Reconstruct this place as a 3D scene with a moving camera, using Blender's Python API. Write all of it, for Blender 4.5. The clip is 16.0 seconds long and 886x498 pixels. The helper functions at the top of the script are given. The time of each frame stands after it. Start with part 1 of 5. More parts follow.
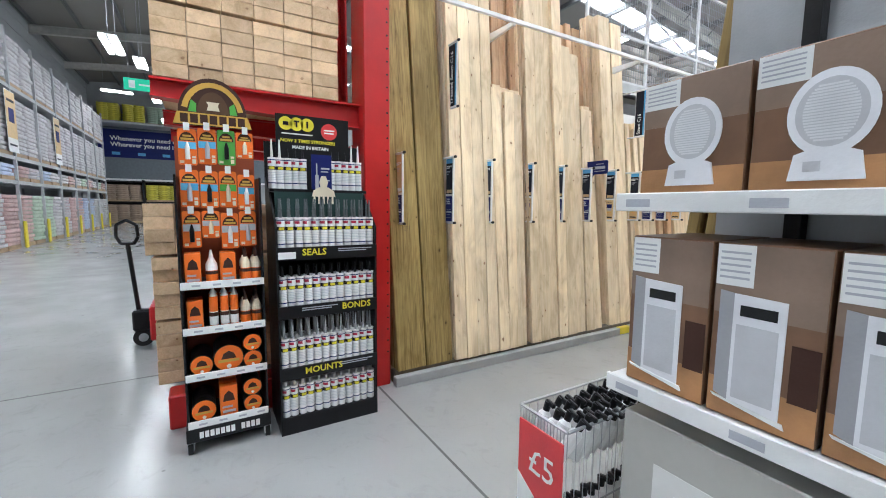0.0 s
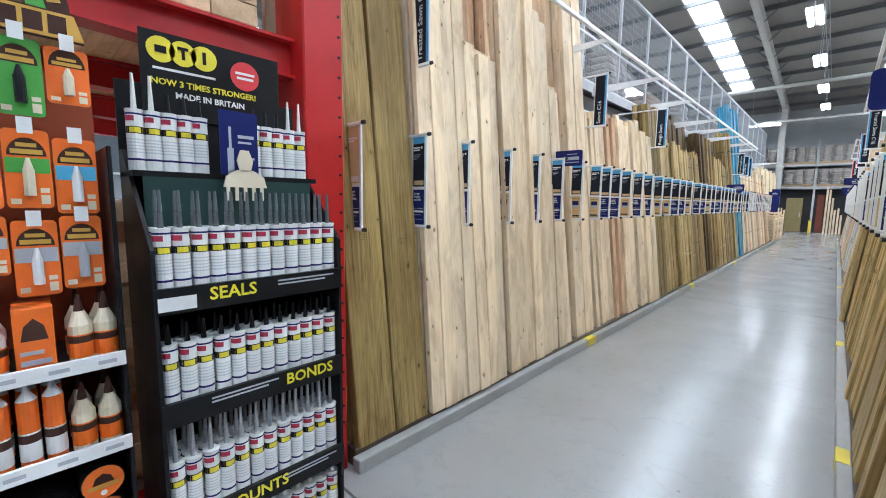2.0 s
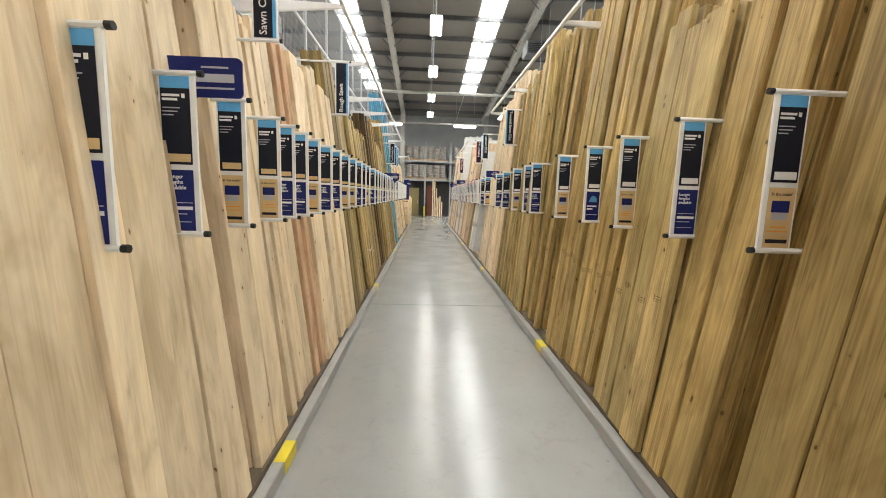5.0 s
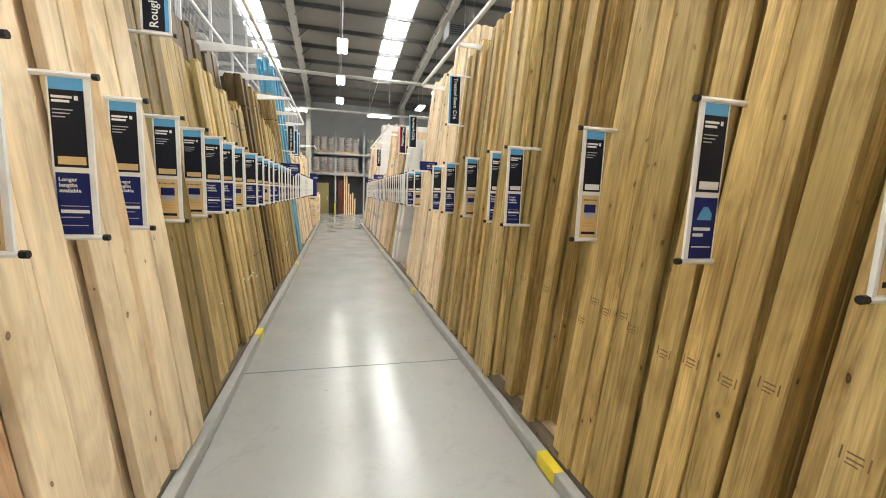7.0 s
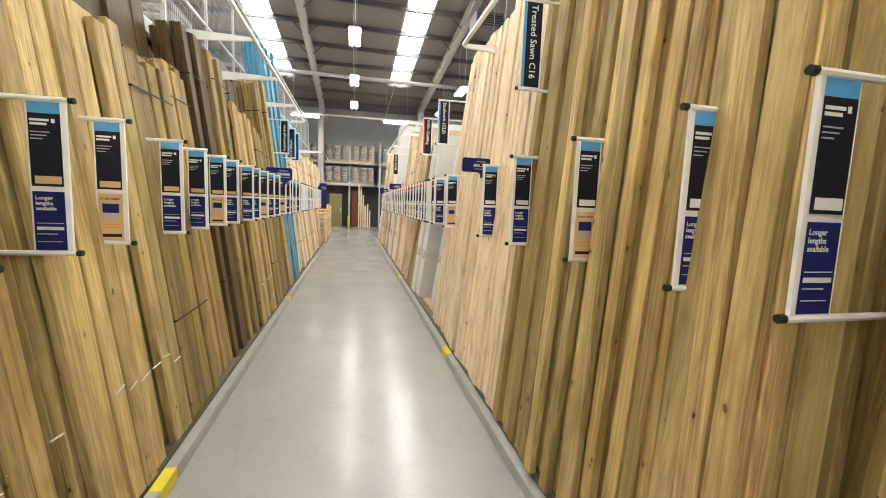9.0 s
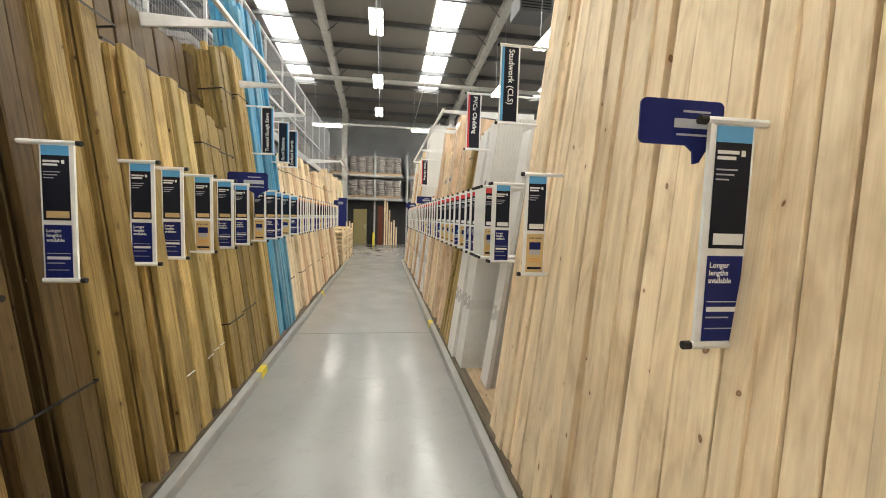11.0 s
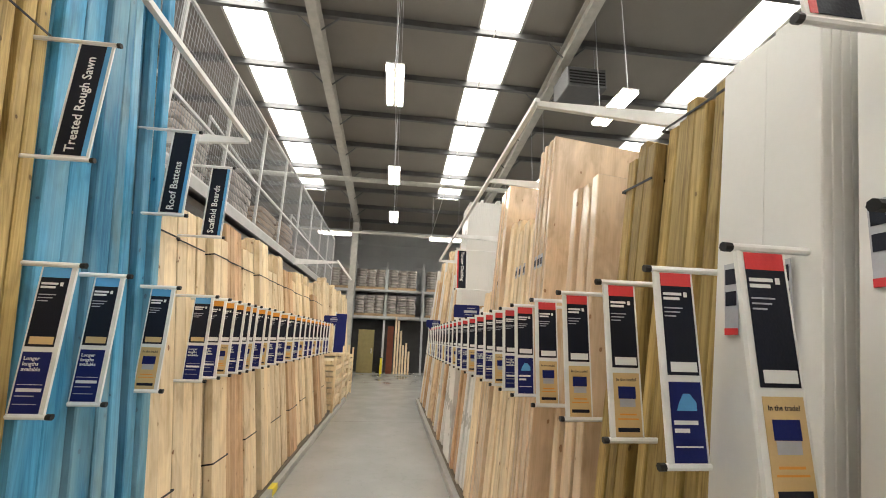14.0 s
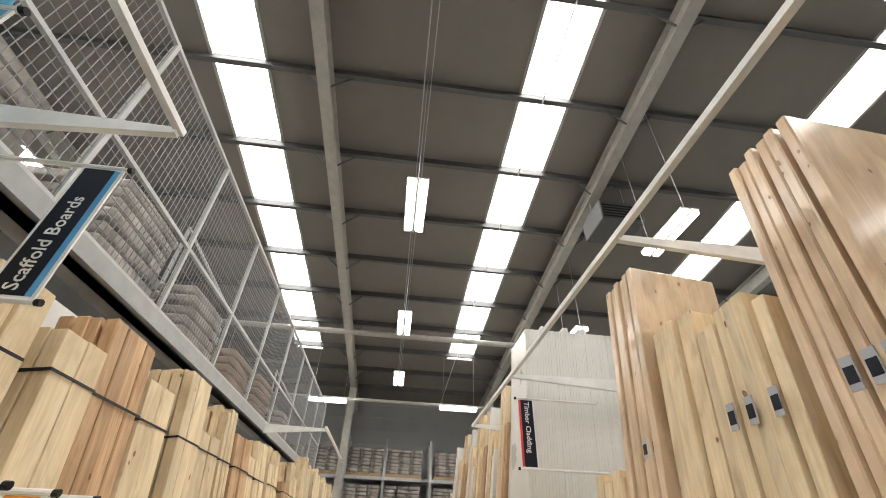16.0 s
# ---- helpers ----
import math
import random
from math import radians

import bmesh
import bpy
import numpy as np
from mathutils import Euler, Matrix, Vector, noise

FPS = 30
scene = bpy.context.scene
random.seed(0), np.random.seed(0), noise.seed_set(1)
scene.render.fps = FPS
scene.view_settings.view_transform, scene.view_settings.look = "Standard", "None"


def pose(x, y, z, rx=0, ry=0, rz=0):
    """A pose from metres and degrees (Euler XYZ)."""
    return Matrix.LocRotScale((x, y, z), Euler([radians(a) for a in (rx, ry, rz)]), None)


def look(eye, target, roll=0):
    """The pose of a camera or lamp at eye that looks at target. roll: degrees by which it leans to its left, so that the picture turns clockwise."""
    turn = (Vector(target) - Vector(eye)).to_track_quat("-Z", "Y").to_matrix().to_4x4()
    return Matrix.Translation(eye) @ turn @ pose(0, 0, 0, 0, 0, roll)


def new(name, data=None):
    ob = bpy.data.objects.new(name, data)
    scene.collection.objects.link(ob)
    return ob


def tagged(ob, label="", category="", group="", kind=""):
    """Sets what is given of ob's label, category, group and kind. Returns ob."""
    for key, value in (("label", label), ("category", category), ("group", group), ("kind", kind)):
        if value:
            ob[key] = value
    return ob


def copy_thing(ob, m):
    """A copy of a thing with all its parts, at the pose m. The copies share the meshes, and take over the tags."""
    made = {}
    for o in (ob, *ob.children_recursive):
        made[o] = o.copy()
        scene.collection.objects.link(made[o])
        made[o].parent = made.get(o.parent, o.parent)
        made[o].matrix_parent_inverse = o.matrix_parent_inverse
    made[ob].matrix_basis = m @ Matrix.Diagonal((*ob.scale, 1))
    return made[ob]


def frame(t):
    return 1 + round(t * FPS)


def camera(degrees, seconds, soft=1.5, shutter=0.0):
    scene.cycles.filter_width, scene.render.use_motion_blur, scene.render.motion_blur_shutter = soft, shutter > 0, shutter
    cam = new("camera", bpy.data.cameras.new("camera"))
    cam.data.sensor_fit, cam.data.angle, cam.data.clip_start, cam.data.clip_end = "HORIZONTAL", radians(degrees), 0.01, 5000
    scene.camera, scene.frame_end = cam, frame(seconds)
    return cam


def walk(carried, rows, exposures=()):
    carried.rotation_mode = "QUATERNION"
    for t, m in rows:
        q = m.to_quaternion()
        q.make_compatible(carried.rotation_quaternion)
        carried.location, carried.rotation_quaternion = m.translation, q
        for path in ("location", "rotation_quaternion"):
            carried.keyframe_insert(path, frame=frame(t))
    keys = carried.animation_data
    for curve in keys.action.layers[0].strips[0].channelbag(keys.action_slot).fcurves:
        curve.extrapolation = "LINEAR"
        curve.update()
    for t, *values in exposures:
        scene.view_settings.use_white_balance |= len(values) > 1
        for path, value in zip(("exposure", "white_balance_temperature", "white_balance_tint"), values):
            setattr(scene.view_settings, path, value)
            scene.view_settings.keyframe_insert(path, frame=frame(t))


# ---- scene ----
cam = camera(94.8, 16.0, soft=1.0)
PATH = [
    (0, (0.419, 0.349, 1.554), (-1.292, 1.363, 1.344), 0.6),
    (0.5, (0.057, 0.283, 1.545), (-1.655, 1.298, 1.349), 0.3),
    (1, (-0.255, 0.261, 1.549), (-1.891, 1.394, 1.353), 0.4),
    (1.5, (-0.523, 0.311, 1.575), (-2.06, 1.571, 1.352), 1.0),
    (2, (-0.817, 0.474, 1.566), (-2.193, 1.907, 1.336), 0.8),
    (2.5, (-1.085, 0.705, 1.59), (-2.245, 2.316, 1.346), 1.0),
    (3, (-1.344, 0.975, 1.613), (-2.285, 2.721, 1.364), 1.0),
    (3.5, (-1.547, 1.337, 1.61), (-2.226, 3.201, 1.356), 0.9),
    (4, (-1.713, 1.713, 1.61), (-2.12, 3.655, 1.355), 1.1),
    (4.5, (-1.82, 2.12, 1.603), (-1.941, 4.1, 1.347), 1.5),
    (5, (-1.907, 2.579, 1.577), (-1.812, 4.56, 1.317), 1.7),
    (5.2, (-1.947, 2.769, 1.56), (-1.777, 4.745, 1.3), 2.0),
    (7.3, (-1.853, 4.956, 1.648), (-1.325, 6.867, 1.385), 2.3),
    (7.5, (-1.82, 5.172, 1.667), (-1.284, 7.081, 1.407), 2.4),
    (8, (-1.77, 5.725, 1.675), (-1.233, 7.635, 1.43), 2.5),
    (8.5, (-1.702, 6.277, 1.674), (-1.197, 8.199, 1.444), 2.5),
    (9, (-1.676, 6.829, 1.652), (-1.242, 8.769, 1.437), 2.2),
    (9.2, (-1.672, 7.038, 1.666), (-1.259, 8.983, 1.454), 2.2),
    (11.3, (-1.419, 9.583, 1.728), (-1.134, 11.558, 1.596), 1.5),
    (11.5, (-1.407, 9.833, 1.73), (-1.128, 11.811, 1.613), 1.4),
    (12, (-1.379, 10.478, 1.728), (-1.11, 12.458, 1.655), 1.5),
    (12.5, (-1.41, 11.091, 1.737), (-1.153, 13.074, 1.739), 1.6),
    (13, (-1.404, 11.66, 1.739), (-1.162, 13.642, 1.856), 1.9),
    (13.5, (-1.426, 12.226, 1.742), (-1.197, 14.192, 2.03), 1.9),
    (14, (-1.443, 12.794, 1.749), (-1.224, 14.734, 2.182), 2.0),
    (14.5, (-1.46, 13.362, 1.792), (-1.262, 15.263, 2.381), 2.1),
    (15, (-1.498, 13.872, 1.829), (-1.322, 15.706, 2.607), 2.3),
    (15.5, (-1.558, 14.351, 1.859), (-1.396, 16.085, 2.842), 2.5),
    (16, (-1.679, 14.781, 1.902), (-1.528, 16.388, 3.083), 2.5),
]
EXPOSURES = [(0.0, 0.34, 5280, 10), (1.5, 0.29, 5150, 10), (2.5, 0.28, 4980, 9), (3.0, 0.25, 5450, 9), (3.5, 0.18, 5800, 9), (5.0, 0.23, 6000, 8), (9.0, 0.38, 6200, 8), (11.5, 0.0, 6250, 9), (12.5, -0.05, 6350, 10), (14.5, -0.08, 6350, 10), (16.0, -0.35, 6200, 10)]
walk(cam, [(t, look(eye, target, roll)) for t, eye, target, roll in PATH], EXPOSURES)

# ---- world and light ----
world = bpy.data.worlds.new("World")
scene.world = world
world.use_nodes = True
sky = world.node_tree.nodes.new("ShaderNodeTexSky")
sky.sky_type, sky.sun_disc, sky.sun_elevation, sky.sun_rotation = "NISHITA", False, radians(40), radians(30)
world.node_tree.links.new(sky.outputs[0], world.node_tree.nodes["Background"].inputs[0])
world.node_tree.nodes["Background"].inputs[1].default_value = 0.1

SKYLIGHT, TUBE = 11.0, 42.0
rnd = random.Random(11)

# ---- materials ----
def mat_base(name, rough=0.6, metal=0.0):
    m = bpy.data.materials.new(name)
    m.use_nodes = True
    b = m.node_tree.nodes["Principled BSDF"]
    b.inputs["Roughness"].default_value, b.inputs["Metallic"].default_value = rough, metal
    return m, m.node_tree, b


def nd(tree, kind, **vals):
    n = tree.nodes.new(kind)
    for k, v in vals.items():
        n.inputs[k].default_value = v
    return n


def ramp(tree, fac, stops):
    r = tree.nodes.new("ShaderNodeValToRGB")
    els = r.color_ramp.elements
    while len(els) < len(stops):
        els.new(0.5)
    for e, (p, c) in zip(els, stops):
        e.position, e.color = p, (*c, 1)
    tree.links.new(fac, r.inputs[0])
    return r.outputs[0]


def mixc(tree, fac, a, b, mode="MIX"):
    n = tree.nodes.new("ShaderNodeMix")
    n.data_type, n.blend_type = "RGBA", mode
    for sock, v in ((n.inputs[0], fac), (n.inputs[6], a), (n.inputs[7], b)):
        if hasattr(v, "is_linked"):
            tree.links.new(v, sock)
        else:
            sock.default_value = v if isinstance(v, float) else (*v, 1)
    return n.outputs[2]


def paint(name, col, rough=0.5, metal=0.0, var=0.12, scale=6.0, bump=0.02):
    """Paint, plastic, card or metal with blotches, fine grain and a little relief."""
    m, t, b = mat_base(name, rough, metal)
    tc = nd(t, "ShaderNodeTexCoord")
    n1 = nd(t, "ShaderNodeTexNoise", Scale=scale, Detail=6.0)
    n2 = nd(t, "ShaderNodeTexNoise", Scale=scale * 22, Detail=2.0)
    for n in (n1, n2):
        t.links.new(tc.outputs["Object"], n.inputs["Vector"])
    lo = tuple(c * (1 - var) for c in col)
    hi = tuple(min(1, c * (1 + var * 0.6)) for c in col)
    c = ramp(t, n1.outputs[0], [(0.3, lo), (0.7, hi)])
    c = mixc(t, 0.07, c, n2.outputs[0], "SOFT_LIGHT")
    t.links.new(c, b.inputs["Base Color"])
    r = nd(t, "ShaderNodeMapRange")
    r.inputs[3].default_value, r.inputs[4].default_value = max(0.05, rough - 0.12), min(1, rough + 0.12)
    t.links.new(n1.outputs[0], r.inputs[0])
    t.links.new(r.outputs[0], b.inputs["Roughness"])
    b.inputs["Specular IOR Level"].default_value = 0.2 if max(col) < 0.2 and not metal else 0.5
    if bump:
        bp = nd(t, "ShaderNodeBump", Strength=bump * 4, Distance=0.01)
        t.links.new(n2.outputs[0], bp.inputs["Height"])
        t.links.new(bp.outputs[0], b.inputs["Normal"])
    return m


def wood(name, light, dark, knot, rough=0.5, stain=None, along="z", vary=0.16, film=False):
    """Sawn timber: streaked grain along the board, growth bands, knots, and a tone that differs board by board."""
    m, t, b = mat_base(name, rough)
    L = t.links.new
    tc, oi = nd(t, "ShaderNodeTexCoord"), nd(t, "ShaderNodeObjectInfo")
    off = nd(t, "ShaderNodeVectorMath")
    off.operation = "MULTIPLY_ADD"
    cmb = nd(t, "ShaderNodeCombineXYZ")
    for i in range(3):
        L(oi.outputs["Random"], cmb.inputs[i])
    L(cmb.outputs[0], off.inputs[0])
    off.inputs[1].default_value = (31.0, 57.0, 83.0)
    L(tc.outputs["Object"], off.inputs[2])

    def stretched(a, c):
        mp = nd(t, "ShaderNodeMapping")
        sc = {"z": (a, a, c), "y": (a, c, a), "x": (c, a, a)}[along]
        mp.inputs["Scale"].default_value = sc
        L(off.outputs[0], mp.inputs["Vector"])
        return mp.outputs[0]
    grain = nd(t, "ShaderNodeTexNoise", Scale=1.0, Detail=6.0, Roughness=0.68, Distortion=0.5)
    L(stretched(70, 1.6), grain.inputs["Vector"])
    broad = nd(t, "ShaderNodeTexNoise", Scale=1.0, Detail=3.0, Distortion=1.2)
    L(stretched(9, 0.55), broad.inputs["Vector"])
    wob = nd(t, "ShaderNodeTexNoise", Scale=1.0, Detail=1.0)
    L(stretched(14, 9), wob.inputs["Vector"])
    kp = nd(t, "ShaderNodeVectorMath")
    kp.operation = "MULTIPLY_ADD"
    L(wob.outputs["Color"], kp.inputs[0])
    kp.inputs[1].default_value = (0.35, 0.35, 0.35)
    L(stretched(10.5, 6.5), kp.inputs[2])
    kv = nd(t, "ShaderNodeTexVoronoi", Scale=1.0, Randomness=1.0)
    L(kp.outputs[0], kv.inputs["Vector"])
    sp = nd(t, "ShaderNodeSeparateColor")
    L(kv.outputs["Color"], sp.inputs[0])

    def calc(op, a, bb):
        n = nd(t, "ShaderNodeMath")
        n.operation = op
        for sock, v in zip(n.inputs, (a, bb)):
            if hasattr(v, "is_linked"):
                L(v, sock)
            else:
                sock.default_value = v
        return n.outputs[0]
    # growth rings cut lengthwise: contour lines of the broad figure
    rings = calc("MULTIPLY_ADD", calc("SINE", calc("MULTIPLY", broad.outputs[0], 62.0), 0.0), 0.5)
    rings.node.inputs[2].default_value = 0.5
    g = mixc(t, 0.40, grain.outputs[0], broad.outputs[0])
    g = mixc(t, 0.08, g, rings)
    c = ramp(t, g, [(0.34, dark), (0.49, tuple(0.42 * d + 0.58 * l for d, l in zip(dark, light))), (0.63, light)])
    size = calc("MULTIPLY_ADD", sp.outputs[1], 0.05)
    size.node.inputs[2].default_value = 0.052
    near = calc("MULTIPLY", calc("DIVIDE", kv.outputs["Distance"], size), 0.25)
    some = calc("GREATER_THAN", sp.outputs[0], 0.32)
    halo = calc("MULTIPLY", ramp(t, near, [(0.2, (0.38, 0.38, 0.38)), (0.75, (0, 0, 0))]), some)
    core = calc("MULTIPLY", ramp(t, near, [(0.0, (0.75, 0.75, 0.75)), (0.14, (0.8, 0.8, 0.8)), (0.21, (1, 1, 1)), (0.29, (0, 0, 0))]), some)
    c = mixc(t, halo, c, tuple(0.75 * d + 0.25 * k for d, k in zip(dark, knot)))
    c = mixc(t, core, c, knot)
    tone = nd(t, "ShaderNodeMapRange")
    tone.inputs[3].default_value, tone.inputs[4].default_value = 1 - vary, 1 + vary * 0.6
    L(oi.outputs["Random"], tone.inputs[0])
    hsv = nd(t, "ShaderNodeHueSaturation")
    L(c, hsv.inputs["Color"])
    L(tone.outputs[0], hsv.inputs["Value"])
    c = hsv.outputs[0]
    if stain:
        sn = nd(t, "ShaderNodeTexNoise", Scale=1.0, Detail=4.0)
        L(stretched(3.0, 0.8), sn.inputs["Vector"])
        c = mixc(t, ramp(t, sn.outputs[0], [(0.45, (0, 0, 0)), (0.75, (0.7, 0.7, 0.7))]), c, stain)
    cloud = nd(t, "ShaderNodeTexNoise", Scale=1.0, Detail=3.0, Roughness=0.6, Distortion=0.8)
    L(stretched(6.0, 2.2), cloud.inputs["Vector"])
    c = mixc(t, 1.0, c, ramp(t, cloud.outputs[0], [(0.34, (0.80, 0.765, 0.71)), (0.5, (1.0, 1.0, 1.0)), (0.68, (1.12, 1.12, 1.12))]), "MULTIPLY")
    L(c, b.inputs["Base Color"])
    b.inputs["Specular IOR Level"].default_value = 0.22
    if film:
        b.inputs["Coat Weight"].default_value, b.inputs["Coat Roughness"].default_value = 0.8, 0.16
    bp = nd(t, "ShaderNodeBump", Strength=0.25, Distance=0.004)
    L(g, bp.inputs["Height"])
    L(bp.outputs[0], b.inputs["Normal"])
    return m


def glow(name, col, power):
    m, t, b = mat_base(name, 0.6)
    b.inputs["Base Color"].default_value = (*col, 1)
    b.inputs["Emission Color"].default_value = (*col, 1)
    b.inputs["Emission Strength"].default_value = power
    return m


def concrete():
    m, t, b = mat_base("polished_concrete", 0.25)
    L = t.links.new
    tc = nd(t, "ShaderNodeTexCoord")
    big = nd(t, "ShaderNodeTexNoise", Scale=0.35, Detail=2.0, Distortion=0.3)
    mid = nd(t, "ShaderNodeTexNoise", Scale=1.7, Detail=2.0, Roughness=0.5)
    for n in (big, mid):
        L(tc.outputs["Object"], n.inputs["Vector"])
    c = ramp(t, mixc(t, 0.5, big.outputs[0], mid.outputs[0]), [(0.25, (0.315, 0.315, 0.305)), (0.75, (0.385, 0.385, 0.375))])
    scuff = nd(t, "ShaderNodeTexNoise", Scale=5.0, Detail=8.0, Roughness=0.72, Distortion=1.5)
    L(tc.outputs["Object"], scuff.inputs["Vector"])
    c = mixc(t, 1.0, c, ramp(t, scuff.outputs[0], [(0.28, (0.87, 0.87, 0.87)), (0.46, (1, 1, 1)), (0.66, (1, 1, 1)), (0.76, (1.1, 1.1, 1.09))]), "MULTIPLY")
    fleck = nd(t, "ShaderNodeTexVoronoi", Scale=2.6, Randomness=1.0)
    L(tc.outputs["Object"], fleck.inputs["Vector"])
    c = mixc(t, ramp(t, fleck.outputs["Distance"], [(0.018, (0.55, 0.55, 0.55)), (0.032, (0, 0, 0))]), c, (0.12, 0.115, 0.11))
    L(c, b.inputs["Base Color"])
    L(ramp(t, mid.outputs[0], [(0.35, (0.17, 0.17, 0.17)), (0.65, (0.24, 0.24, 0.24))]), b.inputs["Roughness"])
    b.inputs["Specular IOR Level"].default_value = 0.6
    return m


PALE = wood("whitewood", (0.85, 0.71, 0.49), (0.71, 0.545, 0.335), (0.22, 0.10, 0.042), vary=0.15)
PINK = wood("redwood_pine", (0.66, 0.45, 0.27), (0.46, 0.27, 0.135), (0.22, 0.10, 0.05))
GREEN = wood("treated_timber_green", (0.76, 0.58, 0.255), (0.29, 0.20, 0.07), (0.085, 0.042, 0.016), stain=(0.36, 0.295, 0.115), vary=0.36)
OCHRE = wood("treated_timber_ochre", (0.63, 0.455, 0.175), (0.225, 0.15, 0.05), (0.07, 0.034, 0.013), stain=(0.29, 0.22, 0.08), vary=0.38)
BROWN = wood("treated_timber_brown", (0.475, 0.335, 0.12), (0.15, 0.092, 0.032), (0.07, 0.035, 0.018), stain=(0.32, 0.23, 0.09), vary=0.38)
MIDTREATED = wood("treated_timber_mid", (0.39, 0.28, 0.098), (0.115, 0.076, 0.026), (0.05, 0.026, 0.011), stain=(0.24, 0.175, 0.062), vary=0.4)
DARKTREATED = wood("treated_timber_dark", (0.135, 0.088, 0.035), (0.055, 0.033, 0.013), (0.05, 0.025, 0.012), stain=(0.11, 0.078, 0.03), vary=0.3)
BLUE = wood("blue_dyed_batten", (0.085, 0.34, 0.54), (0.03, 0.17, 0.34), (0.02, 0.10, 0.2), stain=(0.34, 0.48, 0.50), vary=0.3)
DARKWOOD = wood("dark_plank", (0.16, 0.13, 0.09), (0.09, 0.07, 0.05), (0.05, 0.04, 0.03), along="y")
DECKWOOD = wood("deck_plank", (0.55, 0.42, 0.27), (0.40, 0.28, 0.16), (0.2, 0.11, 0.06), along="y")
WRAP = wood("wrapped_pine", (0.78, 0.60, 0.41), (0.66, 0.48, 0.31), (0.34, 0.18, 0.09), rough=0.3, vary=0.08, film=True)
CONCRETE = concrete()
WHITE = paint("white_paint", (0.82, 0.82, 0.80), 0.4)
PVC = paint("white_pvc", (0.74, 0.73, 0.70), 0.3, var=0.04, scale=2, bump=0)
GREYPVC = paint("grey_pvc", (0.47, 0.46, 0.42), 0.4, var=0.12, scale=1.5, bump=0)
PLINTH = paint("plinth_grey", (0.38, 0.38, 0.36), 0.45)
STEEL = paint("galvanised_steel", (0.45, 0.46, 0.47), 0.4, 0.7)
RACKGREY = paint("rack_grey", (0.42, 0.43, 0.43), 0.5)
ROOFMETAL = paint("roof_liner", (0.215, 0.20, 0.178), 0.6, var=0.06, scale=1.5)
BEAMMETAL = paint("beam_paint", (0.46, 0.45, 0.41), 0.55)
PURLIN = paint("purlin_steel", (0.13, 0.13, 0.13), 0.5, 0.3)
WALLGREY = paint("wall_cladding", (0.34, 0.35, 0.35), 0.55, var=0.08, scale=1.0)
BLACK = paint("black_print", (0.010, 0.012, 0.022), 0.45)
BLACKCAP = paint("black_plastic", (0.02, 0.02, 0.02), 0.45)
NAVY = paint("navy_print", (0.012, 0.018, 0.125), 0.45)
TAN = paint("tan_print", (0.66, 0.47, 0.22), 0.45)
SKY = paint("light_blue_print", (0.10, 0.36, 0.68), 0.35)
REDP = paint("red_print", (0.65, 0.045, 0.05), 0.35)
ORANGEP = paint("amber_print", (0.78, 0.33, 0.04), 0.35)
YELLOW = paint("yellow_tape", (0.78, 0.64, 0.03), 0.5)
RACKRED = paint("red_rack_paint", (0.46, 0.006, 0.006), 0.42, var=0.12)
GREYPRINT = paint("grey_print", (0.45, 0.46, 0.5), 0.5)
SKYPANE = glow("rooflight_sheet", (1.0, 0.96, 0.88), SKYLIGHT)
TUBEGLOW = glow("fluorescent_tube", (1.0, 0.92, 0.80), TUBE)


# ---- mesh helpers ----
def mesh_of(bm, material, smooth=False):
    me = bpy.data.meshes.new("m")
    bm.normal_update()
    bm.to_mesh(me)
    bm.free()
    for mm in (material if isinstance(material, (list, tuple)) else [material]):
        me.materials.append(mm)
    if smooth:
        for p in me.polygons:
            p.use_smooth = True
    return me


def part(name, bm, material, parent=None, label="", m=None, smooth=False):
    """Links a bmesh (or a finished mesh) as one object under a thing or part."""
    me = bm if isinstance(bm, bpy.types.Mesh) else mesh_of(bm, material, smooth)
    ob = new(name, me)
    if parent is not None:
        ob.parent = parent
    if m is not None:
        ob.matrix_basis = m
    if label:
        ob["label"] = label
    return ob


def box(bm, x0, x1, y0, y1, z0, z1, bev=0.0, index=0):
    c = Matrix.LocRotScale(((x0 + x1) / 2, (y0 + y1) / 2, (z0 + z1) / 2), None, (abs(x1 - x0), abs(y1 - y0), abs(z1 - z0)))
    vs = bmesh.ops.create_cube(bm, size=1, matrix=c)["verts"]
    fs = list({f for v in vs for f in v.link_faces})
    if bev:
        es = list({e for v in vs for e in v.link_edges})
        fs += bmesh.ops.bevel(bm, geom=es, offset=bev, segments=1, affect="EDGES")["faces"]
    for f in fs:
        if f.is_valid:
            f.material_index = index
    return bm


def boxes(*rows, bev=0.0):
    bm = bmesh.new()
    for r in rows:
        box(bm, *r[:6], bev=bev)
    return bm


def rod(bm, a, b, r, seg=8, r2=None):
    a, b = Vector(a), Vector(b)
    d = b - a
    m = Matrix.Translation((a + b) / 2) @ d.to_track_quat("Z", "Y").to_matrix().to_4x4()
    bmesh.ops.create_cone(bm, cap_ends=True, segments=seg, radius1=r, radius2=r if r2 is None else r2, depth=d.length, matrix=m)
    return bm


def rods(*rows, seg=8):
    bm = bmesh.new()
    for a, b, r in rows:
        rod(bm, a, b, r, seg)
    return bm


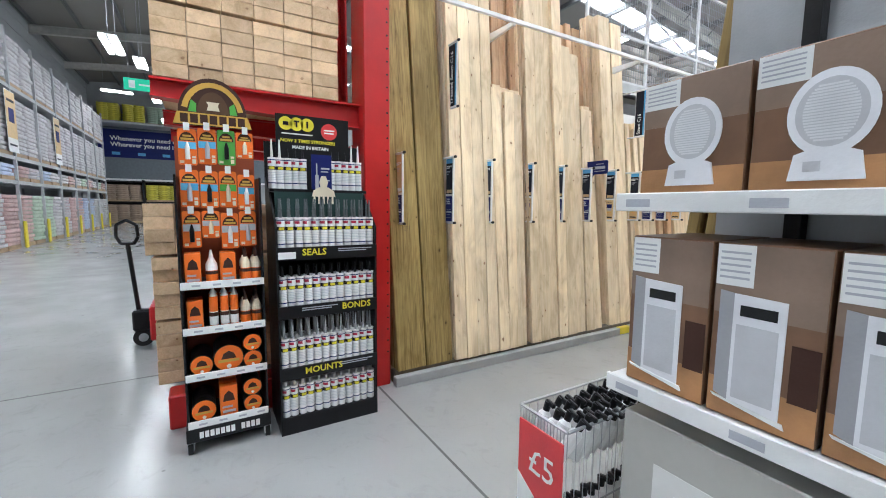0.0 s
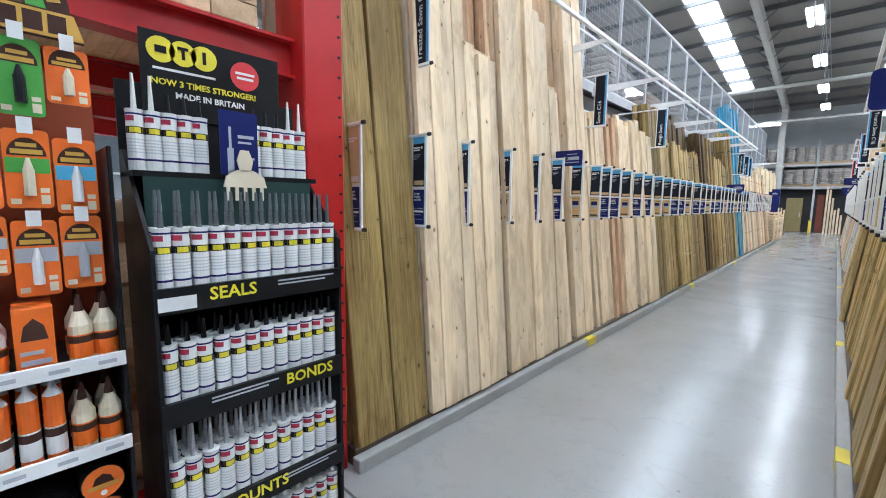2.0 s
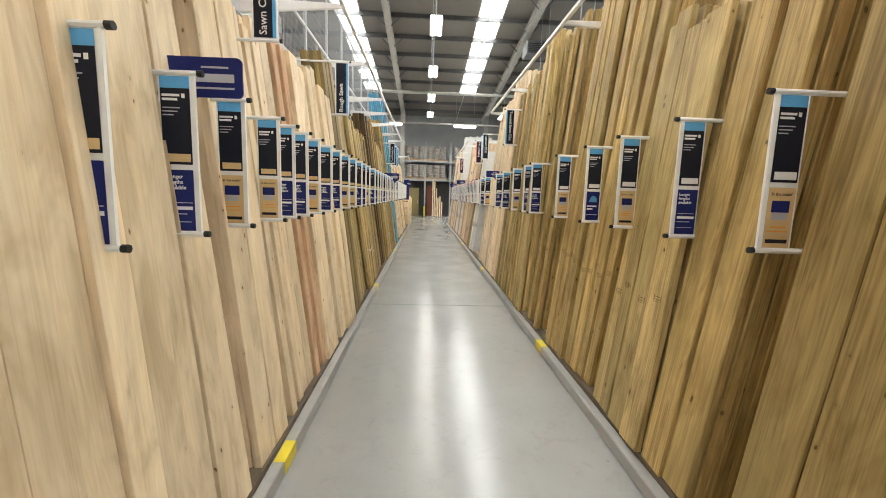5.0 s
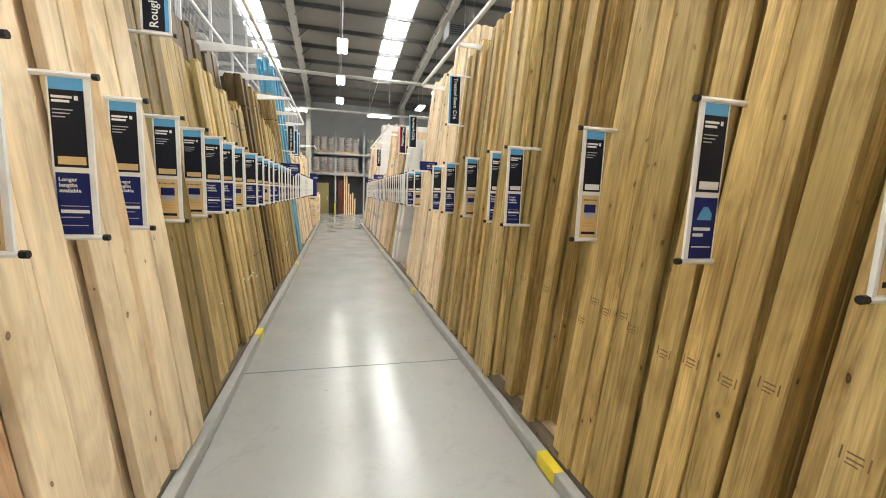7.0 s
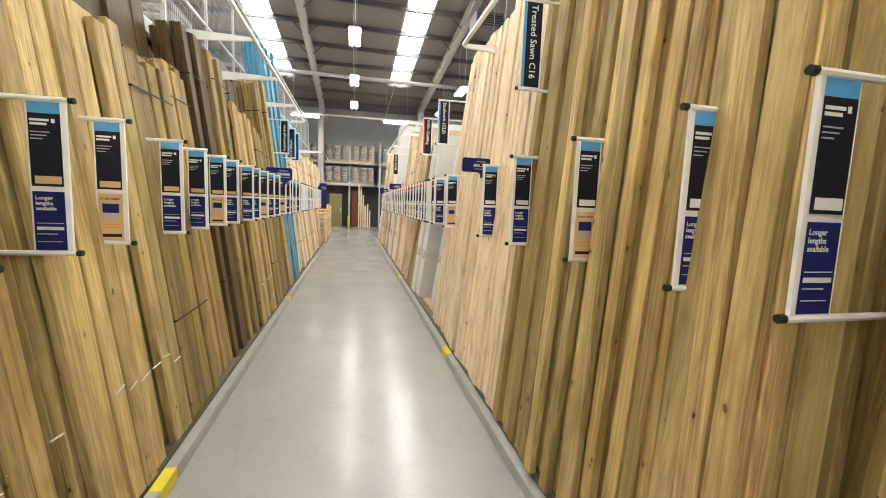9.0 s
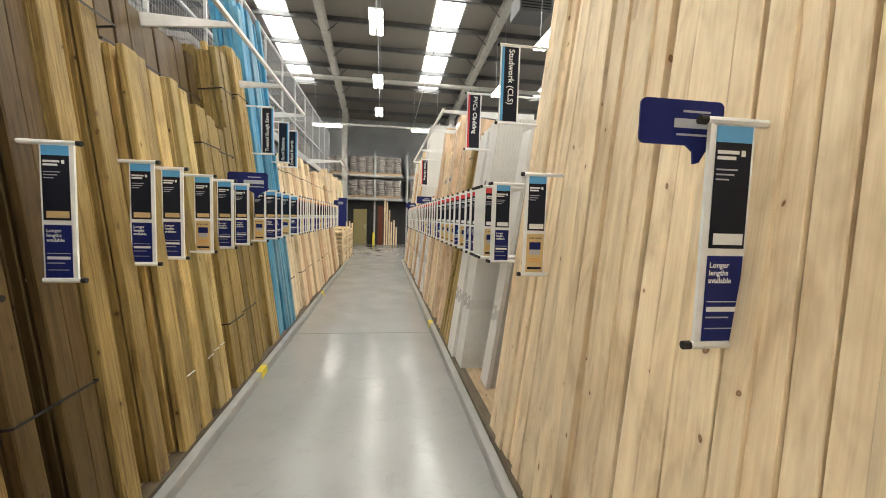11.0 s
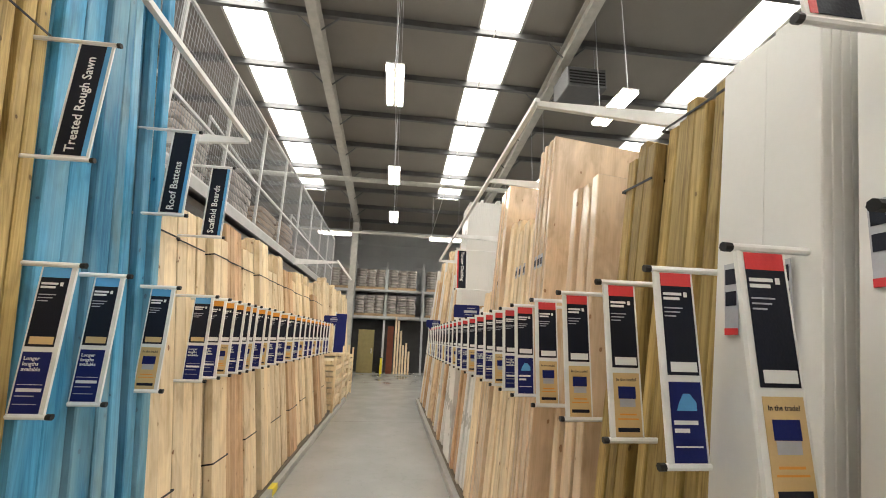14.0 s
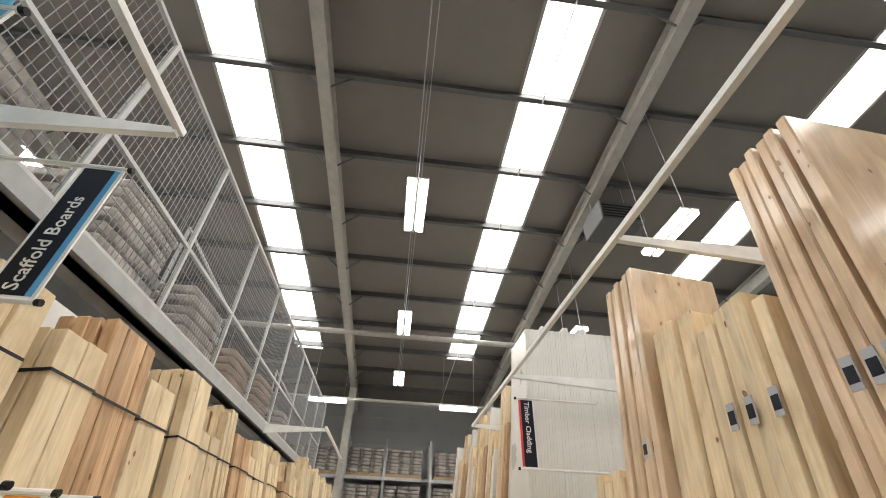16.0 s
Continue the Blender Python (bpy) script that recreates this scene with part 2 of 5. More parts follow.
def prism(bm, outline, d0, d1, axis="x"):
    """Pushes a closed outline (pairs) from d0 to d1 along the axis."""
    def at(p, d):
        return {"x": (d, p[0], p[1]), "y": (p[0], d, p[1]), "z": (p[0], p[1], d)}[axis]
    lo, hi = [bm.verts.new(at(p, d0)) for p in outline], [bm.verts.new(at(p, d1)) for p in outline]
    bm.faces.new(lo)
    bm.faces.new(hi[::-1])
    for i in range(len(outline)):
        j = (i + 1) % len(outline)
        bm.faces.new((lo[j], lo[i], hi[i], hi[j]))
    bmesh.ops.recalc_face_normals(bm, faces=bm.faces)
    return bm


def rounded(w, h, r, n=5):
    pts = []
    for cx, cy, a0 in ((w - r, h - r, 0), (r, h - r, 90), (r, r, 180), (w - r, r, 270)):
        pts += [(cx + r * math.cos(radians(a0 + 90 * k / n)), cy + r * math.sin(radians(a0 + 90 * k / n))) for k in range(n + 1)]
    return pts


def lettering(text, size, material, bold=0.0, depth=0.0006, align="CENTER"):
    """Words in the built-in font as a mesh in the xz plane that faces -y, base line at the origin."""
    cu = bpy.data.curves.new("t", "FONT")
    cu.body, cu.size, cu.align_x, cu.offset, cu.extrude, cu.resolution_u = text, size, align, bold, depth, 2
    ob = bpy.data.objects.new("t", cu)
    scene.collection.objects.link(ob)
    me = bpy.data.meshes.new_from_object(ob.evaluated_get(bpy.context.evaluated_depsgraph_get()))
    bpy.data.objects.remove(ob)
    bpy.data.curves.remove(cu)
    me.transform(Matrix.Rotation(radians(90), 4, "X"))
    me.materials.clear()
    me.materials.append(material)
    return me


def thing(name, label, category, m=None, group="", kind=""):
    e = new(name)
    e.empty_display_size = 0.05
    if m is not None:
        e.matrix_basis = m
    return tagged(e, label, category, group, kind)


def structure(name, bm, material, label="", category=""):
    return tagged(part(name, bm, material), label, category, kind="structure")

# ---- large structure ----
HX0, HX1, HY0, HY1 = -40.0, 22.0, -6.6, 36.0
RIDGE = 2.0
JOINTS_Y, JOINTS_X = (-5.5, 1.6, 8.33, 15.2, 22.1, 29.0), (-38.0, -31.2, -24.4, -17.6, -10.8, -3.95, 2.9, 9.7, 16.5)


def roof_z(y):
    return 9.28 - 0.105 * (y - 19.75) if y >= RIDGE else 9.28 - 0.105 * (RIDGE - 19.75) - 0.105 * (RIDGE - y)


# floor: one slab sheet with saw-cut joints let into it as dark strips
floor = structure("floor", boxes((HX0 - 1, HX1 + 1, HY0 - 1, HY1 + 1, -0.25, 0.0)), CONCRETE, "polished grey concrete warehouse floor", "floor")
JOINTM = paint("joint_filler", (0.12, 0.12, 0.115), 0.7)
bm = bmesh.new()
for y in JOINTS_Y:
    box(bm, HX0, HX1, y - 0.008, y + 0.008, -0.01, 0.0012)
for x in JOINTS_X:
    box(bm, x - 0.008, x + 0.008, HY0, HY1, -0.01, 0.0010)
tagged(part("floor_joint", bm, JOINTM), "dark saw-cut joints in the concrete slab", "joint", kind="structure")


def clad_wall(name, a, b, z1, face, ribs=0.6):
    """A clad wall from a to b with shallow horizontal ribs on its inner face."""
    (x0, y0), (x1, y1) = a, b
    t = 0.2
    bm = bmesh.new()
    box(bm, min(x0, x1) - (t if face == "+x" else 0), max(x0, x1) + (t if face == "-x" else 0), min(y0, y1) - (t if face == "+y" else 0), max(y0, y1) + (t if face == "-y" else 0), 0, z1)
    k = 0
    z = 0.3
    while z < z1 - 0.1:
        d = 0.02
        if face == "-y":
            box(bm, x0, x1, y0 - d, y0 - 0.0, z, z + ribs * 0.5)
        elif face == "+y":
            box(bm, x0, x1, y0, y0 + d, z, z + ribs * 0.5)
        elif face == "+x":
            box(bm, x0, x0 + d, y0, y1, z, z + ribs * 0.5)
        else:
            box(bm, x0 - d, x0, y0, y1, z, z + ribs * 0.5)
        z += ribs
    return structure(name, bm, WALLGREY, "grey profiled metal wall cladding", "wall")


clad_wall("wall_north", (HX0, HY1), (HX1, HY1), 7.9, "-y")
clad_wall("wall_south", (HX0, HY0), (HX1, HY0), 10.6, "+y")
clad_wall("wall_west", (HX0, HY0), (HX0, HY1), 11.7, "+x")
clad_wall("wall_east", (HX1, HY0), (HX1, HY1), 11.7, "-x")

# roof liner with rooflight openings, as strips between the rooflights
STRIPS = [x + 0.07 for x in (-36.75, -30.6, -24.45, -18.3, -12.15, -6.0, 0.15, 6.3, 12.45)]
LIGHT_Y0, LIGHT_Y1, SW = 2.4, 31.2, 1.06


def sloped(bm, x0, x1, y0, y1, lift, t):
    vs = [bm.verts.new((x, y, roof_z(y) + lift + dz)) for dz in (0, t) for x, y in ((x0, y0), (x1, y0), (x1, y1), (x0, y1))]
    for q in ((3, 2, 1, 0), (4, 5, 6, 7), (0, 1, 5, 4), (1, 2, 6, 5), (2, 3, 7, 6), (3, 0, 4, 7)):
        bm.faces.new([vs[i] for i in q])


bm = bmesh.new()
edges = [HX0] + [e for x in STRIPS for e in (x, x + SW)] + [HX1]
for i in range(0, len(edges), 2):
    sloped(bm, edges[i], edges[i + 1], RIDGE, HY1 + 0.2, 0.2, 0.12)
for x in STRIPS:
    sloped(bm, x, x + SW, RIDGE, LIGHT_Y0, 0.2, 0.12)
    sloped(bm, x, x + SW, LIGHT_Y1, HY1 + 0.2, 0.2, 0.12)
# unseen glowing strips in the south slope, added to brighten stands and near floor
SOUTH_Y0, SOUTH_Y1 = -5.6, 1.6
SOUTH_FILL = [x for x in STRIPS if x > -14]
edges = [HX0] + [e for x in SOUTH_FILL for e in (x, x + SW)] + [HX1]
for i in range(0, len(edges), 2):
    sloped(bm, edges[i], edges[i + 1], HY0 - 0.2, RIDGE, 0.2, 0.12)
for x in SOUTH_FILL:
    sloped(bm, x, x + SW, HY0 - 0.2, SOUTH_Y0, 0.2, 0.12)
    sloped(bm, x, x + SW, SOUTH_Y1, RIDGE, 0.2, 0.12)
ceiling = structure("ceiling", bm, ROOFMETAL, "grey metal liner sheets of the warehouse roof", "ceiling")

PURLINS = [23.2 + 1.85 * k for k in range(-16, 7)]
for x in STRIPS:
    roof = thing("rooflight", "bright translucent daylight strip in the roof", "rooflight", kind="structure")
    cuts = [LIGHT_Y0] + [p for p in PURLINS if LIGHT_Y0 + 0.3 < p < LIGHT_Y1 - 0.3] + [LIGHT_Y1]
    for a, b in zip(cuts, cuts[1:]):
        bm = bmesh.new()
        sloped(bm, x + 0.01, x + SW - 0.01, a + 0.02, b - 0.02, 0.24, 0.01)
        part("pane", bm, SKYPANE, roof)
    for e in (x, x + SW):
        bm = bmesh.new()
        sloped(bm, e - 0.03, e + 0.03, LIGHT_Y0, LIGHT_Y1, 0.17, 0.04)
        part("frame", bm, BEAMMETAL, roof)
# panes of the added south strips, out of view, for extra light only
for x in SOUTH_FILL:
    roof = thing("rooflight", "bright translucent daylight strip in the roof", "rooflight", kind="structure")
    cuts = [SOUTH_Y0] + [p for p in PURLINS if SOUTH_Y0 + 0.3 < p < SOUTH_Y1 - 0.3] + [SOUTH_Y1]
    for a, b in zip(cuts, cuts[1:]):
        bm = bmesh.new()
        sloped(bm, x + 0.01, x + SW - 0.01, a + 0.02, b - 0.02, 0.24, 0.01)
        part("pane", bm, SKYPANE, roof)

pur = thing("roof_purlins", "dark steel purlins under the roof sheets", "purlin", kind="structure")
for y in PURLINS:
    if HY0 < y < HY1:
        z = roof_z(y)
        part("purlin", boxes((HX0, HX1, y - 0.035, y + 0.035, z + 0.0, z + 0.195), (HX0, HX1, y - 0.075, y - 0.035, z, z + 0.012)), PURLIN, pur)

RAFTERS = [-3.65 + 6.15 * k for k in range(-5, 4)]
for x in RAFTERS:
    raf = thing("rafter", "cream painted steel portal rafter with column and knee braces", "beam", kind="structure")
    bm = bmesh.new()
    for y0, y1 in ((HY0, RIDGE), (RIDGE, HY1)):
        sloped(bm, x - 0.12, x + 0.12, y0, y1, -0.40, 0.025)
        sloped(bm, x - 0.015, x + 0.015, y0, y1, -0.38, 0.36)
        sloped(bm, x - 0.12, x + 0.12, y0, y1, -0.025, 0.02)
    part("beam", bm, BEAMMETAL, raf)
    part("column", boxes((x - 0.14, x + 0.14, 33.3, 33.33, 0, 7.5), (x - 0.14, x + 0.14, 33.68, 33.71, 0, 7.5), (x - 0.015, x + 0.015, 33.3, 33.7, 0, 7.5)), BEAMMETAL, raf)
    bm = bmesh.new()
    for y in PURLINS:
        if 8 < y < 33:
            z = roof_z(y)
            for sx in (-1, 1):
                rod(bm, (x + sx * 0.1, y, z - 0.36), (x + sx * 0.5, y, z + 0.02), 0.022, 5)
    part("knee_brace", bm, PURLIN, raf)
# long eaves ties and a service pipe across the far bays
for y, z, r in ((27.6, 7.55, 0.09), (31.4, 6.45, 0.06)):
    tagged(part("service_pipe", rods(((HX0 + 0.1, y, z), (HX1 - 0.1, y, z), r), seg=12), BEAMMETAL), "cream painted pipe hung across the roof bays", "pipe", kind="structure")
tagged(part("cable", rods(((0.45, 8, 9.3), (0.2, 33, 6.9), 0.012)), WHITE), "thin white cable run under the roof", "cable", kind="structure")


def pendant(x, y, z, turn=0, length=1.3):
    p = thing("pendant_light", "twin-tube fluorescent pendant light on thin rods", "lamp", pose(x, y, z, 0, 0, turn), "pendant lights")
    part("housing", boxes((-0.17, 0.17, -length / 2, length / 2, 0.02, 0.05), (-0.02, 0.02, -length / 2, length / 2, -0.05, 0.02), bev=0.004), WHITE, p)
    for sx in (-1, 1):
        bm = bmesh.new()
        box(bm, sx * 0.05, sx * 0.165, -length / 2 + 0.02, length / 2 - 0.02, -0.045, 0.019, 0.01)
        part("diffuser", bm, TUBEGLOW, p)
    for s in (-0.42, 0.42):
        yy = y + s * length * math.cos(radians(turn))
        part("hanger", rods(((0, s * length, 0.05), (0, s * length, roof_z(yy) + 0.22 - z), 0.008), seg=6), STEEL, p)


for x in (-1.69, 2.85, -7.84):
    for y in (-2.7, 1.9, 6.4, 10.9, 15.45, 20.0, 24.56, 28.94):
        pendant(x, y, 6.57)
for x in (-12.4, -18.5, -24.6, -30.7):
    pendant(x, -1.3, 5.3 if x > -13 else 6.6, 90)
for x in (-4.3, 0.7):
    pendant(x, 31.0, 6.25, 90, 1.45)
pendant(-30, -3.5, 7.9, 0, 1.45)
hv = thing("heater_unit", "dark grey warm-air unit hung under the roof", "heater", pose(2.9, 21.6, 7.85))
part("casing", boxes((-0.5, 0.5, -0.45, 0.45, 0, 0.55), bev=0.02), PURLIN, hv)
part("grille", boxes(*[(-0.45, 0.45, -0.47, -0.455, 0.08 + 0.08 * k, 0.11 + 0.08 * k) for k in range(5)]), BLACKCAP, hv)
for sx in (-0.45, 0.45):
    part("hanger", rods(((sx, 0, 0.55), (sx, 0, roof_z(21.6) + 0.2 - 7.85), 0.01)), STEEL, hv)
# conduit along the pendant row
tagged(part("conduit", rods(((-1.75, 5, 9.0), (-1.75, 33, 8.1), 0.012), ((-1.63, 5, 9.0), (-1.63, 33, 8.1), 0.008)), STEEL), "thin steel conduit above the pendant row", "conduit", kind="structure")

# ---- timber racks: plinth, deck and back panel on both sides of the aisle ----
AISLE_END = 25.0
for name, side, front, back, y0 in (("rack_base_west", -1, -2.65, -3.7, 1.72), ("rack_base_east", 1, -0.69, 0.75, 1.95)):
    base = thing(name, "pale grey plinth with timber deck under leaning boards", "rack base", kind="structure")
    f2 = front + side * 0.07
    part("plinth", boxes((min(front, f2), max(front, f2), y0, AISLE_END, 0, 0.085), bev=0.006), PLINTH, base)
    g = f2 + side * 0.09
    part("kick_board", boxes((min(f2, g), max(f2, g), y0 + 0.02, AISLE_END, 0.0, 0.115), bev=0.004), DARKWOOD, base, "dark worn timber plank")
    part("deck", boxes((min(g, back), max(g, back), y0 + 0.02, AISLE_END, 0.0, 0.112)), DECKWOOD, base)
    b2 = back + side * 0.05
    part("back_panel", boxes((min(back, b2), max(back, b2), y0, AISLE_END, 0.112, 2.98)), WHITE, base, "white back panel")
for x, y in ((-2.65, 4.8), (-2.65, 9.2), (-2.65, 13.62), (-2.65, 18.0), (-0.69, 6.6), (-0.69, 11.0), (-0.69, 15.5), (-0.69, 3.8)):
    s = 1 if x < -1 else -1
    bm = bmesh.new()
    box(bm, min(x, x + s * 0.003), max(x, x + s * 0.003), y - 0.1, y + 0.1, 0.01, 0.087)
    box(bm, min(x + s * 0.003, x - s * 0.06), max(x + s * 0.003, x - s * 0.06), y - 0.1, y + 0.1, 0.0845, 0.088)
    tagged(part("marker_tape", bm, YELLOW), "strip of yellow tape stuck on the grey plinth", "tape", "plinth tapes")

# ---- leaning boards ----
BOARD = {}


def board_mesh(w, t, h, material):
    """One sawn board: back-to-front along x, width along y, standing on z = 0, arrises taken off."""
    key = (round(w, 3), round(t, 3), round(h / 0.05), material.name)
    if key not in BOARD:
        bm = bmesh.new()
        box(bm, 0, t, -w / 2, w / 2, 0, key[2] * 0.05, bev=min(0.003 if material in (PALE, PVC, GREYPVC) else 0.006, t * 0.12))
        BOARD[key] = mesh_of(bm, material)
    return BOARD[key]


LABELS = {MIDTREATED.name: "brown treated timber boards", DARKTREATED.name: "dark brown treated timber boards", PALE.name: "pale whitewood boards", PINK.name: "pinkish redwood pine boards", OCHRE.name: "golden-brown treated timber boards", GREEN.name: "green-tinged treated timber boards", BROWN.name: "brown treated sawn timber boards",
          BLUE.name: "blue dyed roofing battens", PVC.name: "white plastic cladding boards", GREYPVC.name: "grey ribbed plastic boards", WRAP.name: "film-wrapped pine panels"}


def stack(side, y0, y1, material, top, bw, t=0.045, layers=4, off=0.0, lean=8.0, straps=(), uneven=0.03, sway=0.5, fan=0.0, gaps=0.0, stamp=0.0, ties=0.0):
    """A group of boards of one kind, side by side and several deep, leaning on the rack."""
    foot = (-2.735 - off) if side < 0 else (-0.605 + off)
    e = thing("timber_stack", LABELS[material.name] + " leaning upright in the rack", "timber", pose(foot, (y0 + y1) / 2, 0.114), "timber stacks")
    n = max(1, round((y1 - y0) / bw))
    w = (y1 - y0) / n
    for i in range(n):
        y = -(y1 - y0) / 2 + (i + 0.5) * w
        up = 0.0
        skip = rnd.random() < gaps
        tilt = fan + rnd.uniform(-sway, sway)
        for k in range(min(3, layers - 1) if skip else 0, layers):
            if k == 0 or rnd.random() < 0.5:
                up = rnd.uniform(-uneven, uneven) + (rnd.uniform(0, uneven) if k else 0)
            a = lean + (rnd.uniform(-0.25, 0.25) if t > 0.03 else rnd.uniform(-0.03, 0.03))
            m = pose(side * (k * t * (1.04 if t > 0.03 else 1.0) + (rnd.uniform(0, 0.006 if t > 0.03 else 0.0006) if k else (rnd.uniform(-0.009, 0.004) if straps else rnd.uniform(-0.026, 0.012) if t > 0.03 else 0))), y, 0, (tilt + (rnd.uniform(-0.15, 0.15) if t > 0.03 else rnd.uniform(-0.03, 0.03))) * (1 if side > 0 else -1), a, 0 if side > 0 else 180)
            part("board", board_mesh(w - (0.0035 if material in (PALE, PVC, GREYPVC) else 0.010), t, max(0.5, top - 0.114 + up), material), None, e, m=m)
            if stamp and k == 0:
                part("grade_stamp", STAMP, None, e, "faded printed grade stamp", m=m @ pose(0, rnd.uniform(-0.02, 0.02), stamp + rnd.uniform(-0.08, 0.08)))
    if ties:
        for i in range(n):
            if rnd.random() < 0.7:
                z = ties + rnd.uniform(-0.06, 0.06)
                part("tie", boxes((-0.02, -0.012, -w * 0.4, w * 0.35, -0.003, 0.003)), WHITE, e, "scrap of white packing tie", m=pose(side * math.tan(radians(lean)) * z, -(y1 - y0) / 2 + (i + 0.5) * w, z, rnd.uniform(-12, 12), lean, 0 if side > 0 else 180))
    for z in straps:
        bm = bmesh.new()
        x = math.tan(radians(lean)) * z
        box(bm, -0.017, -0.0145, -(y1 - y0) / 2 - 0.004, (y1 - y0) / 2 + 0.004, -0.006, 0.006)
        for ye in (-1, 1):
            box(bm, -0.0145, layers * t * 1.04, ye * (y1 - y0) / 2 - 0.004, ye * (y1 - y0) / 2 + 0.004, -0.006, 0.006)
        part("strap", bm, BLACKCAP, e, "black plastic strap", m=pose(side * x, -math.tan(radians(fan)) * z, z, fan * side, lean, 0 if side > 0 else 180))
    return e


STAMPINK = paint("stamp_ink", (0.19, 0.13, 0.065), 0.8)
STAMP = mesh_of(boxes((-0.0012, 0.001, -0.035, -0.031, -0.02, 0.02), (-0.0012, 0.001, 0.031, 0.035, -0.02, 0.02), (-0.0012, 0.001, -0.02, 0.02, 0.006, 0.011), (-0.0012, 0.001, -0.022, 0.018, -0.011, -0.006), (-0.0012, 0.001, -0.012, 0.02, -0.024, -0.02)), STAMPINK)
# west side
stack(-1, 1.76, 2.33, MIDTREATED, 3.95, 0.29, 0.07, 3, -0.02, 6, stamp=1.25, sway=0.2, fan=0.7)
stack(-1, 2.35, 2.86, PALE, 3.95, 0.128, 0.045, 4, -0.03, 5)
stack(-1, 2.87, 3.24, PALE, 2.76, 0.12, 0.045, 3, -0.04, 5)
stack(-1, 2.90, 3.30, PINK, 3.8, 0.10, 0.045, 4, 0.12, 5)
stack(-1, 3.31, 3.86, PALE, 3.9, 0.14, 0.045, 5, -0.03, 5)
stack(-1, 3.87, 4.17, PALE, 3.35, 0.15, 0.045, 5, -0.02, 5.5)
stack(-1, 4.18, 4.46, PALE, 2.75, 0.14, 0.045, 3, -0.02, 6, sway=1.2)
stack(-1, 4.20, 4.60, PINK, 3.8, 0.10, 0.045, 4, 0.18, 7)
stack(-1, 4.61, 5.02, PALE, 3.9, 0.2, 0.045, 6, 0.0, 6)
y = 5.13
for w, top, mt, bw in ((0.27, 2.62, PALE, 0.09), (0.29, 2.70, PALE, 0.145), (0.33, 2.74, PINK, 0.11), (0.40, 2.70, PALE, 0.2), (0.42, 2.80, PALE, 0.14), (0.42, 2.66, PALE, 0.21)):
    stack(-1, y, y + w, mt, top, bw, 0.045, 5, rnd.uniform(-0.03, 0.03), 7, sway=0.6, fan=rnd.uniform(-0.8, 0.6), gaps=0.12)
    y += w + 0.013
# west treated timber: front edge, far edge, kind, top, board width, layers, recess, lean, straps, ties
for y0, y1, mt, top, bw, lay, off, lean, st, ti, gp in (
        (7.37, 7.86, MIDTREATED, 3.15, 0.163, 5, -0.02, 7.2, (), 0, 0.0), (7.88, 8.28, GREEN, 2.78, 0.12, 6, 0.0, 8, (), 0.5, 0.2), (8.30, 8.72, OCHRE, 2.76, 0.1, 6, 0.03, 8.2, (), 0.55, 0.35),
        (8.75, 9.22, GREEN, 2.72, 0.115, 5, -0.01, 8, (), 0.55, 0.15), (9.24, 9.76, GREEN, 2.62, 0.13, 5, 0.0, 7.6, (), 0.5, 0.2),
        (9.80, 10.38, MIDTREATED, 2.56, 0.145, 4, 0.0, 7.6, (0.7, 2.2), 0, 0.0), (10.40, 10.92, BROWN, 2.68, 0.1, 5, 0.03, 8, (2.3,), 0, 0.3),
        (10.95, 11.42, DARKTREATED, 3.16, 0.115, 5, 0.02, 7.5, (0.75, 2.6), 0, 0.2), (11.44, 12.00, BROWN, 3.12, 0.14, 5, 0.0, 7, (2.7,), 0, 0.25),
        (12.03, 12.5, OCHRE, 2.74, 0.155, 5, 0.0, 7.5, (), 0.45, 0.1), (12.52, 13.02, GREEN, 2.74, 0.125, 5, -0.01, 7.5, (), 0.5, 0.12),
        (13.05, 13.44, MIDTREATED, 2.64, 0.19, 4, -0.01, 7.5, (0.6, 2.2), 0, 0.0), (13.46, 13.86, MIDTREATED, 2.58, 0.13, 4, 0.0, 7.5, (0.62, 2.18), 0, 0.0)):
    stack(-1, y0, y1, mt, top, bw, 0.047, lay, off, lean, st, sway=0.6, fan=rnd.uniform(-0.7, 0.7), ties=ti, gaps=gp, uneven=0.04)
stack(-1, 8.8, 10.9, DARKTREATED, 3.3, 0.21, 0.05, 3, 0.3, 7, (), sway=0.4, uneven=0.12)
stack(-1, 12.35, 13.84, DARKTREATED, 3.32, 0.185, 0.05, 3, 0.27, 7, (2.75,), sway=0.3, uneven=0.05)
stack(-1, 13.88, 14.27, MIDTREATED, 3.46, 0.13, 0.06, 5, 0.03, 7.5, (2.9,), sway=0.3)
stack(-1, 14.29, 14.66, OCHRE, 3.62, 0.075, 0.06, 5, 0.0, 7.5, (2.95,), sway=0.3)
stack(-1, 14.69, 15.12, BLUE, 4.35, 0.14, 0.05, 6, 0.01, 7, sway=0.3, uneven=0.08)
stack(-1, 15.13, 15.56, BLUE, 4.4, 0.085, 0.05, 7, 0.0, 7, sway=0.5, uneven=0.08, gaps=0.2)
y = 15.6
k = 0
while y < 22.3:
    w = (0.36, 0.42, 0.3, 0.44, 0.34)[k % 5]
    top = (2.84, 2.72, 2.6, 2.8, 2.66, 2.88, 2.58)[k % 7]
    stack(-1, y, y + w, PINK if k % 5 == 3 else PALE, top, (w / 2, w / 3, w / 2, w / 4)[k % 4], 0.065, 4, rnd.uniform(0, 0.05), 8, ((2.3,) if k % 2 else (0.6, 2.3)), uneven=0.012, sway=0.25, fan=rnd.uniform(-0.5, 0.5))
    y += w + (0.05, 0.09, 0.04)[k % 3]
    k += 1
